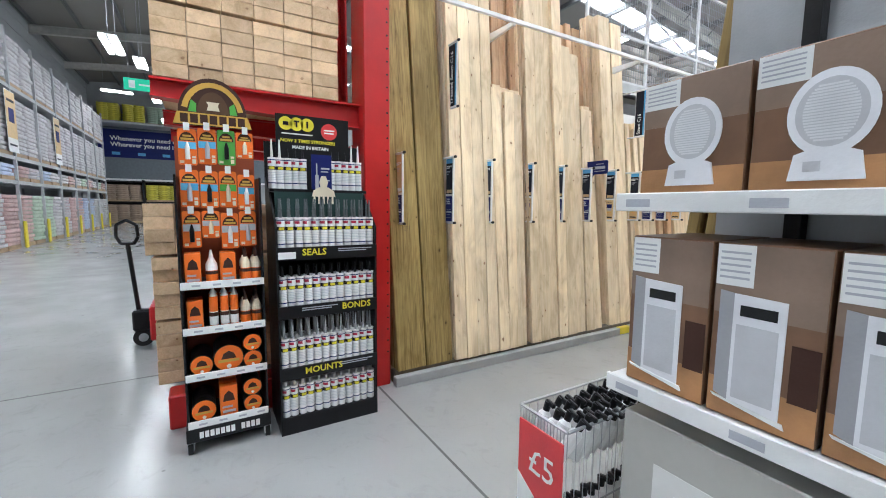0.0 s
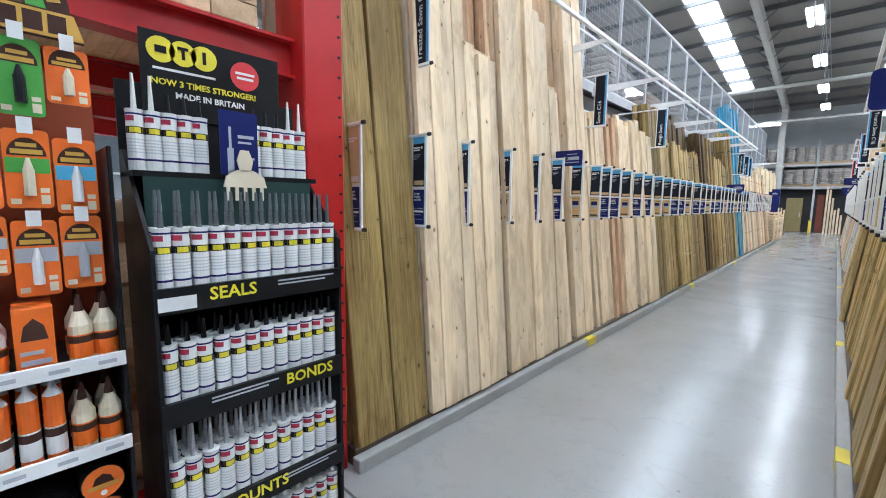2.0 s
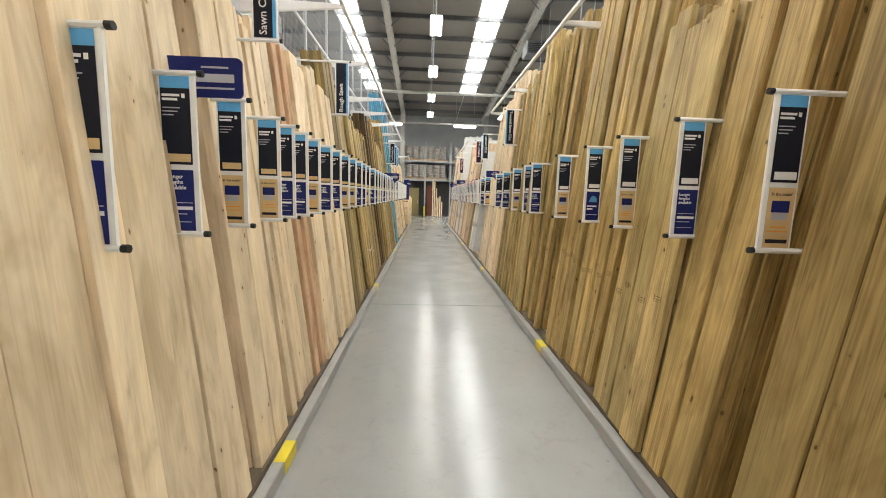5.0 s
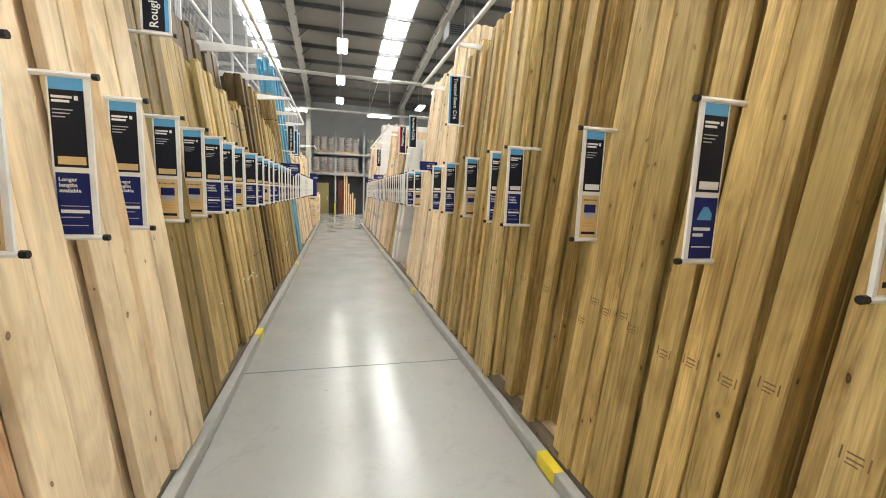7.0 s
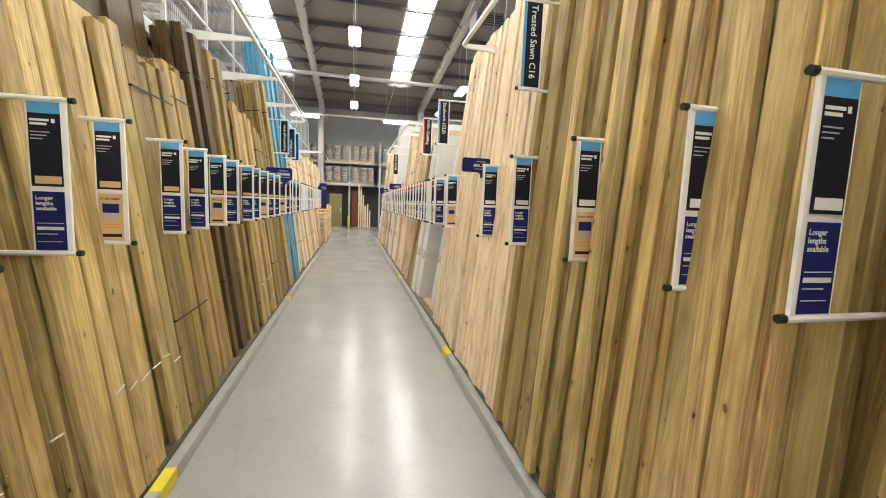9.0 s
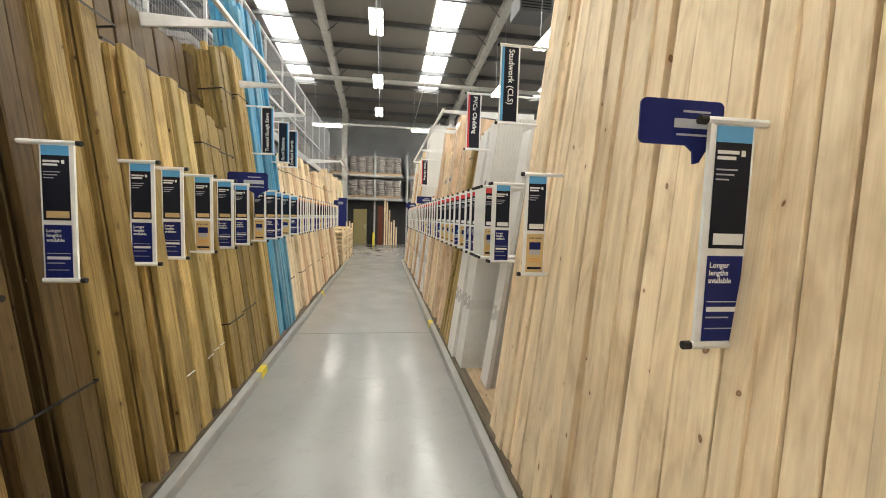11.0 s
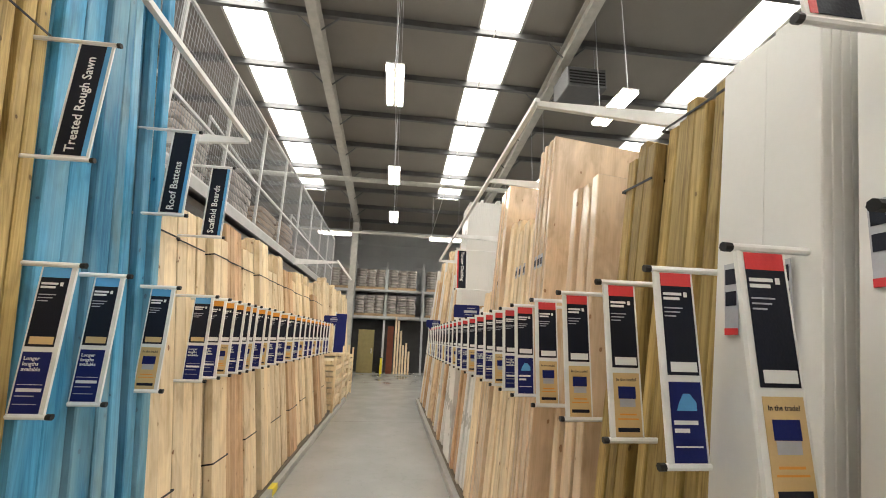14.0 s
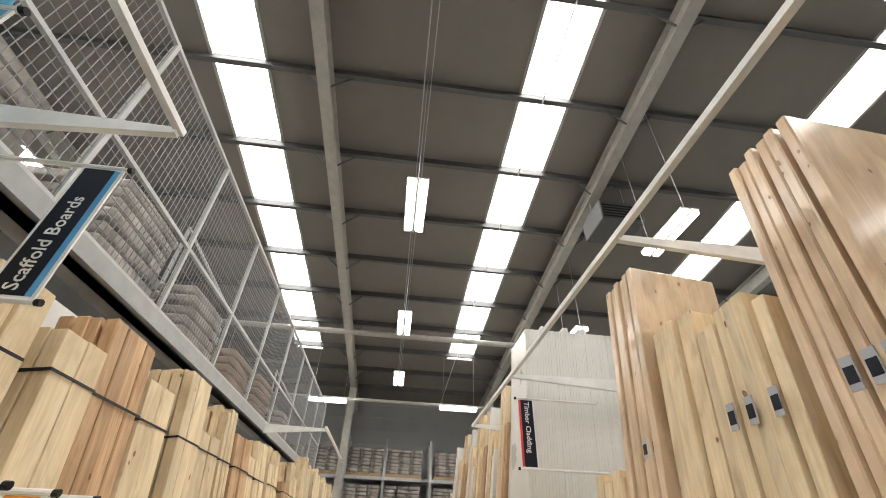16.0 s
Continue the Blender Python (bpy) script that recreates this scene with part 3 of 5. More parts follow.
# east side
for y0, y1, mt, top, bw, off, lean, fan, gp in (
        (2.00, 2.46, BROWN, 3.3, 0.23, 0.0, 6, 0.6, 0.2), (2.48, 2.98, GREEN, 3.0, 0.125, 0.0, 6, 1.9, 0.25), (3.14, 3.60, OCHRE, 2.8, 0.155, -0.02, 6, 2.4, 0.2), (3.62, 4.10, OCHRE, 2.9, 0.24, -0.02, 6, 2.6, 0.0),
        (4.34, 4.72, OCHRE, 2.72, 0.19, 0.0, 6, 3.0, 0.0), (4.74, 5.14, GREEN, 2.62, 0.2, -0.02, 6, 0.6, 0.0), (5.16, 5.56, GREEN, 2.72, 0.13, 0.0, 6, 2.2, 0.2), (5.58, 6.10, OCHRE, 3.3, 0.13, 0.02, 6, 1.5, 0.25),
        (6.12, 6.70, OCHRE, 3.62, 0.115, 0.0, 6, 0.6, 0.3), (6.84, 7.56, OCHRE, 3.6, 0.12, 0.0, 6.4, -0.8, 0.25), (7.58, 7.99, GREEN, 3.6, 0.1, -0.05, 4.8, -2.0, 0.1), (8.01, 8.42, OCHRE, 3.4, 0.082, -0.02, 5.6, -2.6, 0.2),
        (8.44, 8.95, GREEN, 3.35, 0.085, -0.03, 5.6, -2.6, 0.15), (8.97, 9.55, OCHRE, 3.3, 0.095, -0.02, 5.8, -2.6, 0.2)):
    stack(1, y0, y1, mt, top, bw, 0.047, 5, off, lean, (), sway=0.9, fan=fan, gaps=gp, stamp=0.9 if 4.7 < y0 < 7 else 0, uneven=0.06)
stack(1, 2.0, 9.5, BROWN, 3.1, 0.2, 0.05, 1, 0.27, 6, (), sway=0.6, uneven=0.15)
stack(1, 9.58, 10.30, PALE, 3.75, 0.09, 0.05, 5, -0.01, 6, fan=-3.5)
stack(1, 10.33, 11.25, PALE, 3.5, 0.115, 0.05, 5, 0.0, 6.5, fan=-3.5)
stack(1, 11.27, 12.2, PALE, 3.6, 0.115, 0.05, 6, 0.02, 7, fan=-1.5)
stack(1, 12.87, 13.10, PVC, 2.58, 0.23, 0.02, 2, 0.163, 7, sway=0.0, uneven=0.01, fan=2.7)
stack(1, 12.88, 13.10, GREYPVC, 2.56, 0.22, 0.016, 26, 0.205, 7, sway=0.02, uneven=0.012, fan=2.7)
stack(1, 13.41, 13.74, PVC, 2.76, 0.165, 0.016, 30, 0.02, 6, sway=0.02, uneven=0.012, fan=4.5)
stack(1, 13.77, 14.12, PVC, 2.74, 0.175, 0.03, 12, -0.01, 6.5, sway=0.2, uneven=0.02, fan=3.5)
stack(1, 14.15, 14.58, OCHRE, 2.78, 0.072, 0.07, 3, 0.0, 8, (2.6,), sway=0.2, fan=4)
stack(1, 14.60, 14.84, BROWN, 2.72, 0.075, 0.06, 4, 0.0, 7.5, (2.4,), sway=0.2, fan=4)
stack(1, 14.92, 15.26, WRAP, 2.74, 0.085, 0.35, 1, 0.02, 6.5, sway=0.2)
stack(1, 15.62, 15.95, WRAP, 3.38, 0.055, 0.95, 1, 0.0, 6.0, sway=0.1)
stack(1, 16.02, 16.42, PALE, 2.78, 0.07, 0.4, 1, 0.02, 6.0, sway=0.1)
stack(1, 16.44, 16.76, PALE, 2.9, 0.1, 0.3, 1, 0.02, 6.0, sway=0.2)
stack(1, 16.80, 17.18, WRAP, 3.42, 0.06, 0.55, 1, 0.0, 6.0, sway=0.1)
stack(1, 17.22, 17.62, PALE, 2.3, 0.1, 0.08, 3, 0.02, 6.0)
stack(1, 17.66, 18.10, PVC, 2.15, 0.15, 0.05, 4, 0.02, 6.0)
stack(1, 18.14, 18.62, PINK, 2.2, 0.12, 0.06, 4, 0.02, 6.0)
stack(1, 18.75, 19.35, PVC, 3.88, 0.6, 0.03, 34, 0.0, 3.6, sway=0.02, uneven=0.01)
y = 19.42
k = 0
while y < 24.6:
    w = (0.24, 0.3, 0.2, 0.34)[k % 4]
    mt = (PALE, PVC, PINK, PALE, PVC)[k % 5]
    stack(1, y, y + w, mt, (3.35, 3.7, 3.2, 3.75, 3.0)[k % 5], w / 3, 0.25 if mt is PVC else 0.08, 3, rnd.uniform(0, 0.05), 6.0)
    y += w + 0.04
    k += 1


# ---- price flags ----
def bars(rows, y=-0.0042, t=0.0008):
    bm = bmesh.new()
    for x0, x1, z0, z1 in rows:
        box(bm, x0, x1, y - t, y, z0, z1)
    return bm


LONGER = lettering("Longer\nlengths\navailable", 0.026, WHITE, 0.0006, align="LEFT")
TRADE = lettering("In the trade?", 0.0165, BLACK, 0.0003)


def price_flag(side, head, low, wide=0.135):
    """A double flag between two rods. Local origin: the aisle-side top corner; the flag runs back along +x, faces -y, hangs down."""
    names = {"sky": "blue", "red": "red", "amber": "amber", "tan": "tan"}
    lows = {"navy": "navy", "tan": "tan", "bulky": "navy delivery"}
    e = thing("price_flag", "black price flag with %s heading and %s lower card" % (names[head], lows[low]), "sign", None, "price flags")
    hc = {"sky": SKY, "red": REDP, "amber": ORANGEP, "tan": TAN}[head]
    W, H = wide, 0.6
    s = 1 if side > 0 else -1
    # the flag spans x from 0 to W away from the aisle; text always runs left to right in world x
    x0, x1 = (0.012, W) if s > 0 else (-W, -0.012)
    part("frame", boxes((x0, x1, -0.003, 0.003, -H, 0.0), (min(0, s * 0.012), max(0, s * 0.012), -0.006, 0.006, -H, 0.0)), WHITE, e)
    a, b = x0 + 0.008, x1 - 0.008
    part("heading", bars([(a, b, -0.055, -0.012)]), hc, e)
    part("upper_card", bars([(a, b, -0.335, -0.055)]), TAN if head == "tan" else BLACK, e)
    part("heading_text", bars([(a + 0.006, a + 0.07, -0.085, -0.076), (a + 0.006, a + 0.062, -0.1, -0.091), (b - 0.03, b - 0.018, -0.09, -0.074)], -0.005), WHITE, e)
    part("small_text", bars([(a + 0.006, a + 0.07, -0.128, -0.124), (a + 0.006, a + 0.06, -0.141, -0.137), (a + 0.006, a + 0.045, -0.154, -0.150)], -0.005), GREYPRINT, e)
    part("price_label", bars([(a + 0.012, b - 0.006, -0.325, -0.295)], -0.005), TAN if head == "sky" and s < 0 else WHITE, e)
    zl = -0.355
    part("lower_card", bars([(a, b, -H + 0.012, zl)]), TAN if low == "tan" else NAVY, e)
    if low == "navy":
        t = part("slogan", LONGER, None, e, m=Matrix.Translation((a + 0.008, -0.0046, zl - 0.032)) @ Matrix.Diagonal((0.8, 1, 0.8, 1)))
        t.data = LONGER
        part("rule", bars([(a + 0.008, b - 0.008, zl - 0.152, zl - 0.139), (a + 0.008, b - 0.008, zl - 0.126, zl - 0.124)], -0.005), WHITE, e)
        part("small_text", bars([(a + 0.008, b - 0.03, zl - 0.17, zl - 0.166), (a + 0.008, b - 0.015, zl - 0.2, zl - 0.197)], -0.005), GREYPRINT, e)
    elif low == "bulky":
        bm = bmesh.new()
        prism(bm, [(a + 0.02, zl - 0.085), (b - 0.02, zl - 0.085), (b - 0.02, zl - 0.06), (b - 0.04, zl - 0.035), (a + 0.045, zl - 0.035), (a + 0.03, zl - 0.06)], -0.0055, -0.0042, "y")
        part("van_symbol", bm, SKY, e)
        part("small_text", bars([(a + 0.008, b - 0.02, zl - 0.125, zl - 0.113), (a + 0.008, b - 0.05, zl - 0.148, zl - 0.136), (a + 0.008, b - 0.01, zl - 0.19, zl - 0.186)], -0.005), WHITE, e)
    else:
        part("slogan", TRADE, None, e, m=pose((a + b) / 2, -0.0046, zl - 0.03))
        part("badge", bars([(a + 0.018, b - 0.018, zl - 0.095, zl - 0.05)], -0.005), NAVY, e)
        part("badge_shield", bars([(a + 0.022, b - 0.022, zl - 0.125, zl - 0.096)], -0.005), GREYPRINT, e)
        part("small_text", bars([(a + 0.02, b - 0.02, zl - 0.155, zl - 0.149), (a + 0.012, b - 0.012, zl - 0.171, zl - 0.166)], -0.005), ORANGEP, e)
        part("footer", bars([(a + 0.01, b - 0.01, -H + 0.03, -H + 0.045)], -0.005), BLACK, e)
    for z in (0.0, -H):
        part("rod", rods(((-s * 0.012, 0, z), (s * 0.5, 0, z), 0.011), seg=8), WHITE, e, "white rod")
        part("end_cap", rods(((-s * 0.03, 0, z), (-s * 0.010, 0, z), 0.0125), seg=8), BLACKCAP, e, "black end cap")
    return e


FLAGS = {}


def put_flag(side, y, head, low):
    key = (side, head, low)
    m = pose(-2.775 if side < 0 else -0.605, y, 2.0)
    if key not in FLAGS:
        FLAGS[key] = price_flag(side, head, low)
        FLAGS[key].matrix_basis = m
    else:
        copy_thing(FLAGS[key], m)


T, N, B = "tan", "navy", "bulky"
put_flag(1, 2.25, "tan", N)
put_flag(-1, 1.84, "tan", N)
for y, low in ((2.35, N), (2.79, N), (3.32, T), (3.77, N), (4.21, N), (4.64, T), (5.11, T), (5.39, N), (5.70, N), (6.06, T), (6.5, N), (6.92, N), (7.40, T), (7.87, T), (8.35, N), (8.75, N), (9.17, T), (9.87, N),
               (10.33, N), (10.81, T), (11.22, N), (11.85, N), (12.2, N), (12.68, T), (13.13, N), (13.57, N), (14.17, T), (14.66, N), (14.97, N), (15.45, T), (16.01, N)):
    put_flag(-1, y, "sky", low)
for i, y in enumerate((16.25, 16.47, 16.70, 16.88, 17.06, 17.34, 17.55, 17.9, 18.3, 18.7, 19.06, 19.4, 19.75, 20.1, 20.45, 20.8, 21.15, 21.5, 21.85)):
    put_flag(-1, y, "amber", (N, T, N, N, T)[i % 5])
for y, low in ((2.55, N), (3.05, T), (3.30, B), (3.61, N), (4.11, T), (4.68, N), (5.32, T), (5.89, B), (6.62, T), (7.62, N), (8.0, N), (8.69, T), (9.5, N), (10.18, N), (11.56, T), (12.26, N)):
    put_flag(1, y, "sky", low)
for i, (y, low) in enumerate(((12.31, N), (12.59, T), (12.68, N), (12.75, T), (12.83, N), (12.91, T), (13.12, N), (13.37, N), (13.70, T), (14.03, B), (14.36, T), (14.77, T), (15.18, T), (15.60, B), (15.92, N), (16.24, T), (16.6, N), (17.01, N), (17.45, T),
                              (17.9, N), (18.3, N), (18.7, T), (19.1, N), (19.5, N), (19.9, T), (20.3, N), (20.7, N), (21.1, T), (21.5, N), (21.9, N), (22.3, T), (22.7, N))):
    put_flag(1, y, "red", low)


def hanging_sign(side, y, text, head):
    e = thing("hanging_sign", "tall black hanging sign with white lettering between rods", "sign", pose(-2.79 if side < 0 else -0.6, y, 3.02), "hanging signs")
    s, W, H = side, 0.15, 0.57
    x0, x1 = (0.0, W) if s > 0 else (-W, 0.0)
    part("frame", boxes((x0, x1, -0.004, 0.004, -H, 0), bev=0.001), WHITE, e)
    st = (x0 + 0.01, x0 + 0.03) if s > 0 else (x1 - 0.03, x1 - 0.01)
    cd = (x0 + 0.03, x1 - 0.012) if s > 0 else (x0 + 0.012, x1 - 0.03)
    part("stripe", bars([(*st, -H + 0.015, -0.015)], -0.0052), {"sky": SKY, "red": REDP}[head], e)
    part("card", bars([(*cd, -H + 0.015, -0.015)], -0.0052), BLACK, e)
    me = lettering(text, 0.062 if len(text) < 17 else 0.055, WHITE, 0.0006, align="LEFT")
    cx = (cd[0] + cd[1]) / 2
    m = pose(cx + 0.02, -0.0066, -H + 0.03, 0, -90, 0) if s < 0 else pose(cx - 0.02, -0.0066, -0.03, 0, 90, 0)
    part("lettering", me, None, e, m=m)
    for z in (0.0, -H):
        part("rod", rods(((-s * 0.01, 0, z), (s * 0.75, 0, z), 0.01)), WHITE, e, "white rod")
        part("end_cap", rods(((-s * 0.025, 0, z), (-s * 0.009, 0, z), 0.012)), BLACKCAP, e, "black end cap")


for side, y, text, head in ((-1, 2.38, "Treated Sawn C16", "sky"), (-1, 5.16, "Sawn C16", "sky"), (-1, 7.4, "Rough Sawn", "sky"), (-1, 14.6, "Treated Rough Sawn", "sky"), (-1, 15.42, "Roof Battens", "sky"), (-1, 16.0, "Scaffold Boards", "sky"),
                            (1, 9.5, "Treated Sawn C16", "sky"), (1, 12.24, "Studwork (CLS)", "sky"), (1, 13.45, "PVCu Cladding", "red"), (1, 18.47, "Timber Cladding", "red")):
    hanging_sign(side, y, text, head)


def speech_sign(x, y, z, flip=1, size=1.0):
    e = thing("speech_sign", "navy speech-bubble sign with white print", "sign", pose(x, y, z), "speech-bubble signs")
    e.scale = (size, size, size)
    w, h, r = 0.3, 0.145, 0.02
    pts = [(px - w / 2, pz) for px, pz in rounded(w, h, r)]
    bm = bmesh.new()
    prism(bm, pts, -0.004, 0.004, "y")
    part("panel", bm, NAVY, e)
    bm = bmesh.new()
    prism(bm, [(flip * 0.02, 0.0), (flip * 0.13, 0.0), (flip * 0.09, -0.02), (flip * 0.07, -0.055), (flip * 0.05, -0.06), (flip * 0.045, -0.02)], -0.004, 0.004, "y")
    part("tail", bm, NAVY, e)
    part("print", bars([(-0.03, 0.12, 0.055, 0.085), (0.0, 0.1, 0.105, 0.112), (-0.02, 0.12, 0.03, 0.037)], -0.005), GREYPRINT, e)


for x, y, z, f, k in ((-2.795, 4.3, 1.935, -1, 1.05), (-2.795, 13.6, 1.94, 1, 1.28), (-0.655, 10.22, 1.94, 1, 0.82), (-0.62, 17.45, 2.0, 1, 1.0), (-2.7, 21.4, 2.0, 1, 1.0), (-0.6, 21.6, 2.0, -1, 1.0)):
    speech_sign(x, y, z, f, k)


# ---- cantilever arms and longitudinal tubes ----
def arms(side, tip, root, z, ys, y0, y1):
    rackarm = thing("arm_rail", "white steel arms with a tube along their tips", "rail")
    for y in ys:
        bm = bmesh.new()
        prism(bm, [(tip, z), (root, z + 0.02), (root, z - 0.11), (tip, z - 0.035)], y - 0.015, y + 0.015, "y")
        part("arm", bm, WHITE, rackarm)
    part("tube", boxes((tip - 0.016, tip + 0.016, y0, y1, z - 0.016, z + 0.016)), WHITE, rackarm)


arms(-1, -2.7, -3.62, 3.28, (2.95, 4.85, 6.6, 8.24, 10.26, 11.55, 12.93, 14.53, 16.0), 1.7, 16.02)
arms(-1, -2.7, -3.62, 3.3, (21.6,), 21.5, 24.4)
arms(1, -0.62, 0.72, 3.25, (2.6, 4.5, 6.63, 9.1, 10.94), 2.0, 10.96)
arms(1, -0.62, 0.72, 3.25, (15.05, 16.35, 18.5, 20.5), 15.03, 20.6)

# ---- mezzanine on the west side with mesh balustrade ----
MZ = 3.45
tagged(part("mezzanine_deck", boxes((-9.0, -3.98, 5.2, 28.5, MZ - 0.2, MZ)), RACKGREY), "steel mezzanine deck edge", "deck", kind="structure")
tagged(part("mezzanine_edge", boxes((-3.97, -3.85, 5.2, 28.5, MZ - 0.12, MZ + 0.05), (-3.97, -3.8, 5.2, 28.5, MZ - 0.12, MZ - 0.1)), RACKGREY), "grey edge channel of the mezzanine", "trim", kind="structure")
fence = thing("mesh_fence", "white welded mesh balustrade on the mezzanine edge", "fence", kind="structure")
FX = -3.9
FENCEGREY = paint("fence_grey", (0.56, 0.57, 0.57), 0.45)
for i, y in enumerate([5.3 + 1.45 * k for k in range(17)]):
    part("post", boxes((FX - 0.02, FX + 0.02, y - 0.02, y + 0.02, MZ, 5.4)), FENCEGREY, fence)
for z in (MZ + 0.08, 4.22, 5.38):
    part("rail", boxes((FX - 0.018, FX + 0.018, 5.2, 28.5, z - 0.018, z + 0.018)), FENCEGREY, fence)
bm = bmesh.new()
y = 5.3
while y < 28.5:
    box(bm, FX - 0.0025, FX + 0.0025, y - 0.0025, y + 0.0025, MZ, 5.38)
    y += 0.06
z = MZ + 0.08
while z < 5.35:
    box(bm, FX - 0.0025, FX + 0.0025, 5.2, 28.5, z - 0.0025, z + 0.0025)
    z += 0.12
tagged(part("mesh", bm, paint("mesh_wire", (0.30, 0.31, 0.32), 0.5, 0.4), fence), "", "", kind="stuff")
for y in (8.0, 13.8, 19.6, 25.4):
    part("stay", boxes((FX - 0.9, FX - 0.86, y - 0.02, y + 0.02, MZ, 5.38)), FENCEGREY, fence)
    part("stay", rods(((FX - 0.88, y, 5.36), (FX, y, 4.22), 0.02)), FENCEGREY, fence)

# product stickers on the plastic boards and wrapped panels
for x, y, z, w, h in ((-0.303, 13.54, 1.88, 0.05, 0.2), (-0.307, 13.40, 1.95, 0.05, 0.17), (-0.336, 13.93, 1.78, 0.05, 0.22), (-0.336, 13.76, 1.78, 0.05, 0.2)):
    e = thing("product_sticker", "grey printed sticker with a red foot", "label", pose(x, y, z, 0, 6.5, 0), "board stickers")
    part("sheet", boxes((-0.1, -0.098, -w / 2, w / 2, 0, h)), GREYPRINT, e)
    part("print", boxes((-0.1015, -0.1, -w * 0.4, w * 0.4, h * 0.4, h * 0.6), (-0.1015, -0.1, -w * 0.4, w * 0.4, h * 0.7, h * 0.92)), BLACK, e)
    part("red_foot", boxes((-0.1015, -0.1, -w / 2, w / 2, 0.0, 0.02)), REDP, e)
for y in (15.67, 15.73, 15.8, 16.08, 16.2, 16.3, 16.86, 16.95):
    e = thing("product_sticker", "small dark sticker on a panel edge", "label", pose(-0.605 + 0.105 * 2.2, y, 2.3, 0, 6, 0), "edge stickers")
    part("sheet", boxes((-0.012, -0.008, -0.02, 0.02, 0, 0.1)), GREYPRINT, e)
    part("print", boxes((-0.0135, -0.012, -0.017, 0.017, 0.02, 0.07)), BLACK, e)

# ---- red cantilever rack with bundles, behind the display stands ----
ORANGE = paint("orange_card", (0.85, 0.17, 0.008), 0.45)
GREENC = paint("green_card", (0.10, 0.38, 0.05), 0.45)
CYAN = paint("pale_blue_plastic", (0.12, 0.42, 0.66), 0.35)
GLOSSBLACK = paint("black_enamel", (0.012, 0.012, 0.013), 0.35)
YELLOWP = paint("yellow_print", (0.80, 0.70, 0.02), 0.45)
GOLD = paint("gold_print", (0.60, 0.36, 0.05), 0.45)
DARKBROWN = paint("dark_brown_print", (0.06, 0.028, 0.02), 0.5)
CREAM = paint("cream_plastic", (0.75, 0.66, 0.48), 0.5)
RUBBER = paint("black_rubber", (0.02, 0.02, 0.02), 0.7)
ENDWOOD = wood("sawn_timber_end", (0.74, 0.55, 0.34), (0.60, 0.42, 0.24), (0.3, 0.17, 0.08), along="x", vary=0.22)



def h_column(x, y0, y1, half, z1):
    bm = bmesh.new()
    prism(bm, [(x - half, y0), (x + half, y0), (x + half, y0 + 0.02), (x + 0.012, y0 + 0.02), (x + 0.012, y1 - 0.02), (x + half, y1 - 0.02), (x + half, y1), (x - half, y1), (x - half, y1 - 0.02), (x - 0.012, y1 - 0.02), (x - 0.012, y0 + 0.02), (x - half, y0 + 0.02)], 0, z1, "z")
    return bm


rack = thing("cantilever_rack", "glossy red steel cantilever rack holding timber bundles", "rack")
for x in (-2.9, -4.0, -5.1, -6.2):
    part("column", h_column(x, 1.49, 1.71, 0.15, 6.5) if x < -3.5 else
         boxes((x - 0.15, x + 0.15, 1.49, 1.71, 0, 6.5), bev=0.008), RACKRED, rack)
    for z in (2.36, 4.5):
        bm = bmesh.new()
        prism(bm, [(1.49, z), (0.10, z), (0.10, z - 0.12), (1.49, z - 0.19)], x - 0.008, x + 0.008, "x")
        box(bm, x - 0.06, x + 0.06, 0.10, 1.49, z - 0.014, z)
        prism(bm, [(1.49, z - 0.176), (0.10, z - 0.108), (0.10, z - 0.122), (1.49, z - 0.19)], x - 0.06, x + 0.06, "x")
        part("arm", bm, RACKRED, rack)
    part("foot", boxes((x - 0.1, x + 0.1, 0.1, 1.49, 0, 0.24), bev=0.01), RACKRED, rack)
bm = bmesh.new()
for k in range(40):
    for yy in (1.705,):
        rod(bm, (-2.752, yy - 0.02, 0.3 + k * 0.1), (-2.747, yy - 0.02, 0.3 + k * 0.1), 0.008, 8)
tagged(part("bolt_hole", bm, BLACKCAP, rack), kind="stuff")
part("cross_rail", boxes((-6.2, -2.9, 1.57, 1.63, 2.0, 2.1), (-6.2, -2.9, 1.57, 1.63, 4.1, 4.2)), RACKRED, rack)


def bundle(label, x, y0, y1, z0, z1, w, h, length, rough=0.03):
    """Sawn lengths lying along x, seen at their ends."""
    e = thing("timber_bundle", label, "timber", pose(x, y0, z0), "timber bundles")
    nz, ny = int((z1 - z0) / h), int((y1 - y0) / w)
    bm = bmesh.new()
    box(bm, -length, 0, 0.0015, w - 0.0015, 0.0008, h - 0.0008, bev=0.003)
    me = mesh_of(bm, ENDWOOD)
    z = 0.0
    for j in range(nz):
        shift = rnd.uniform(-0.03, 0.03) if j % 5 == 0 else shift
        if j and j % 5 == 0:
            for f in (0.12, 0.5, 0.88):
                part("bearer", boxes((-length * f - 0.05, -length * f, 0, ny * w, z, z + 0.02)), ENDWOOD, e)
            z += 0.02
        for i in range(ny):
            part("board", me, None, e, m=pose(rnd.uniform(-rough, rough), i * w + shift, z))
        z += h
    return e


bundle("stacked pale sawn timber lengths on red arms", -2.85, 0.12, 1.33, 2.365, 4.25, 0.2, 0.092, 3.4, 0.007)
bundle("stacked pale sawn timber lengths on the rack foot", -3.05, 0.02, 1.45, 0.25, 1.58, 0.18, 0.09, 3.2, 0.03)

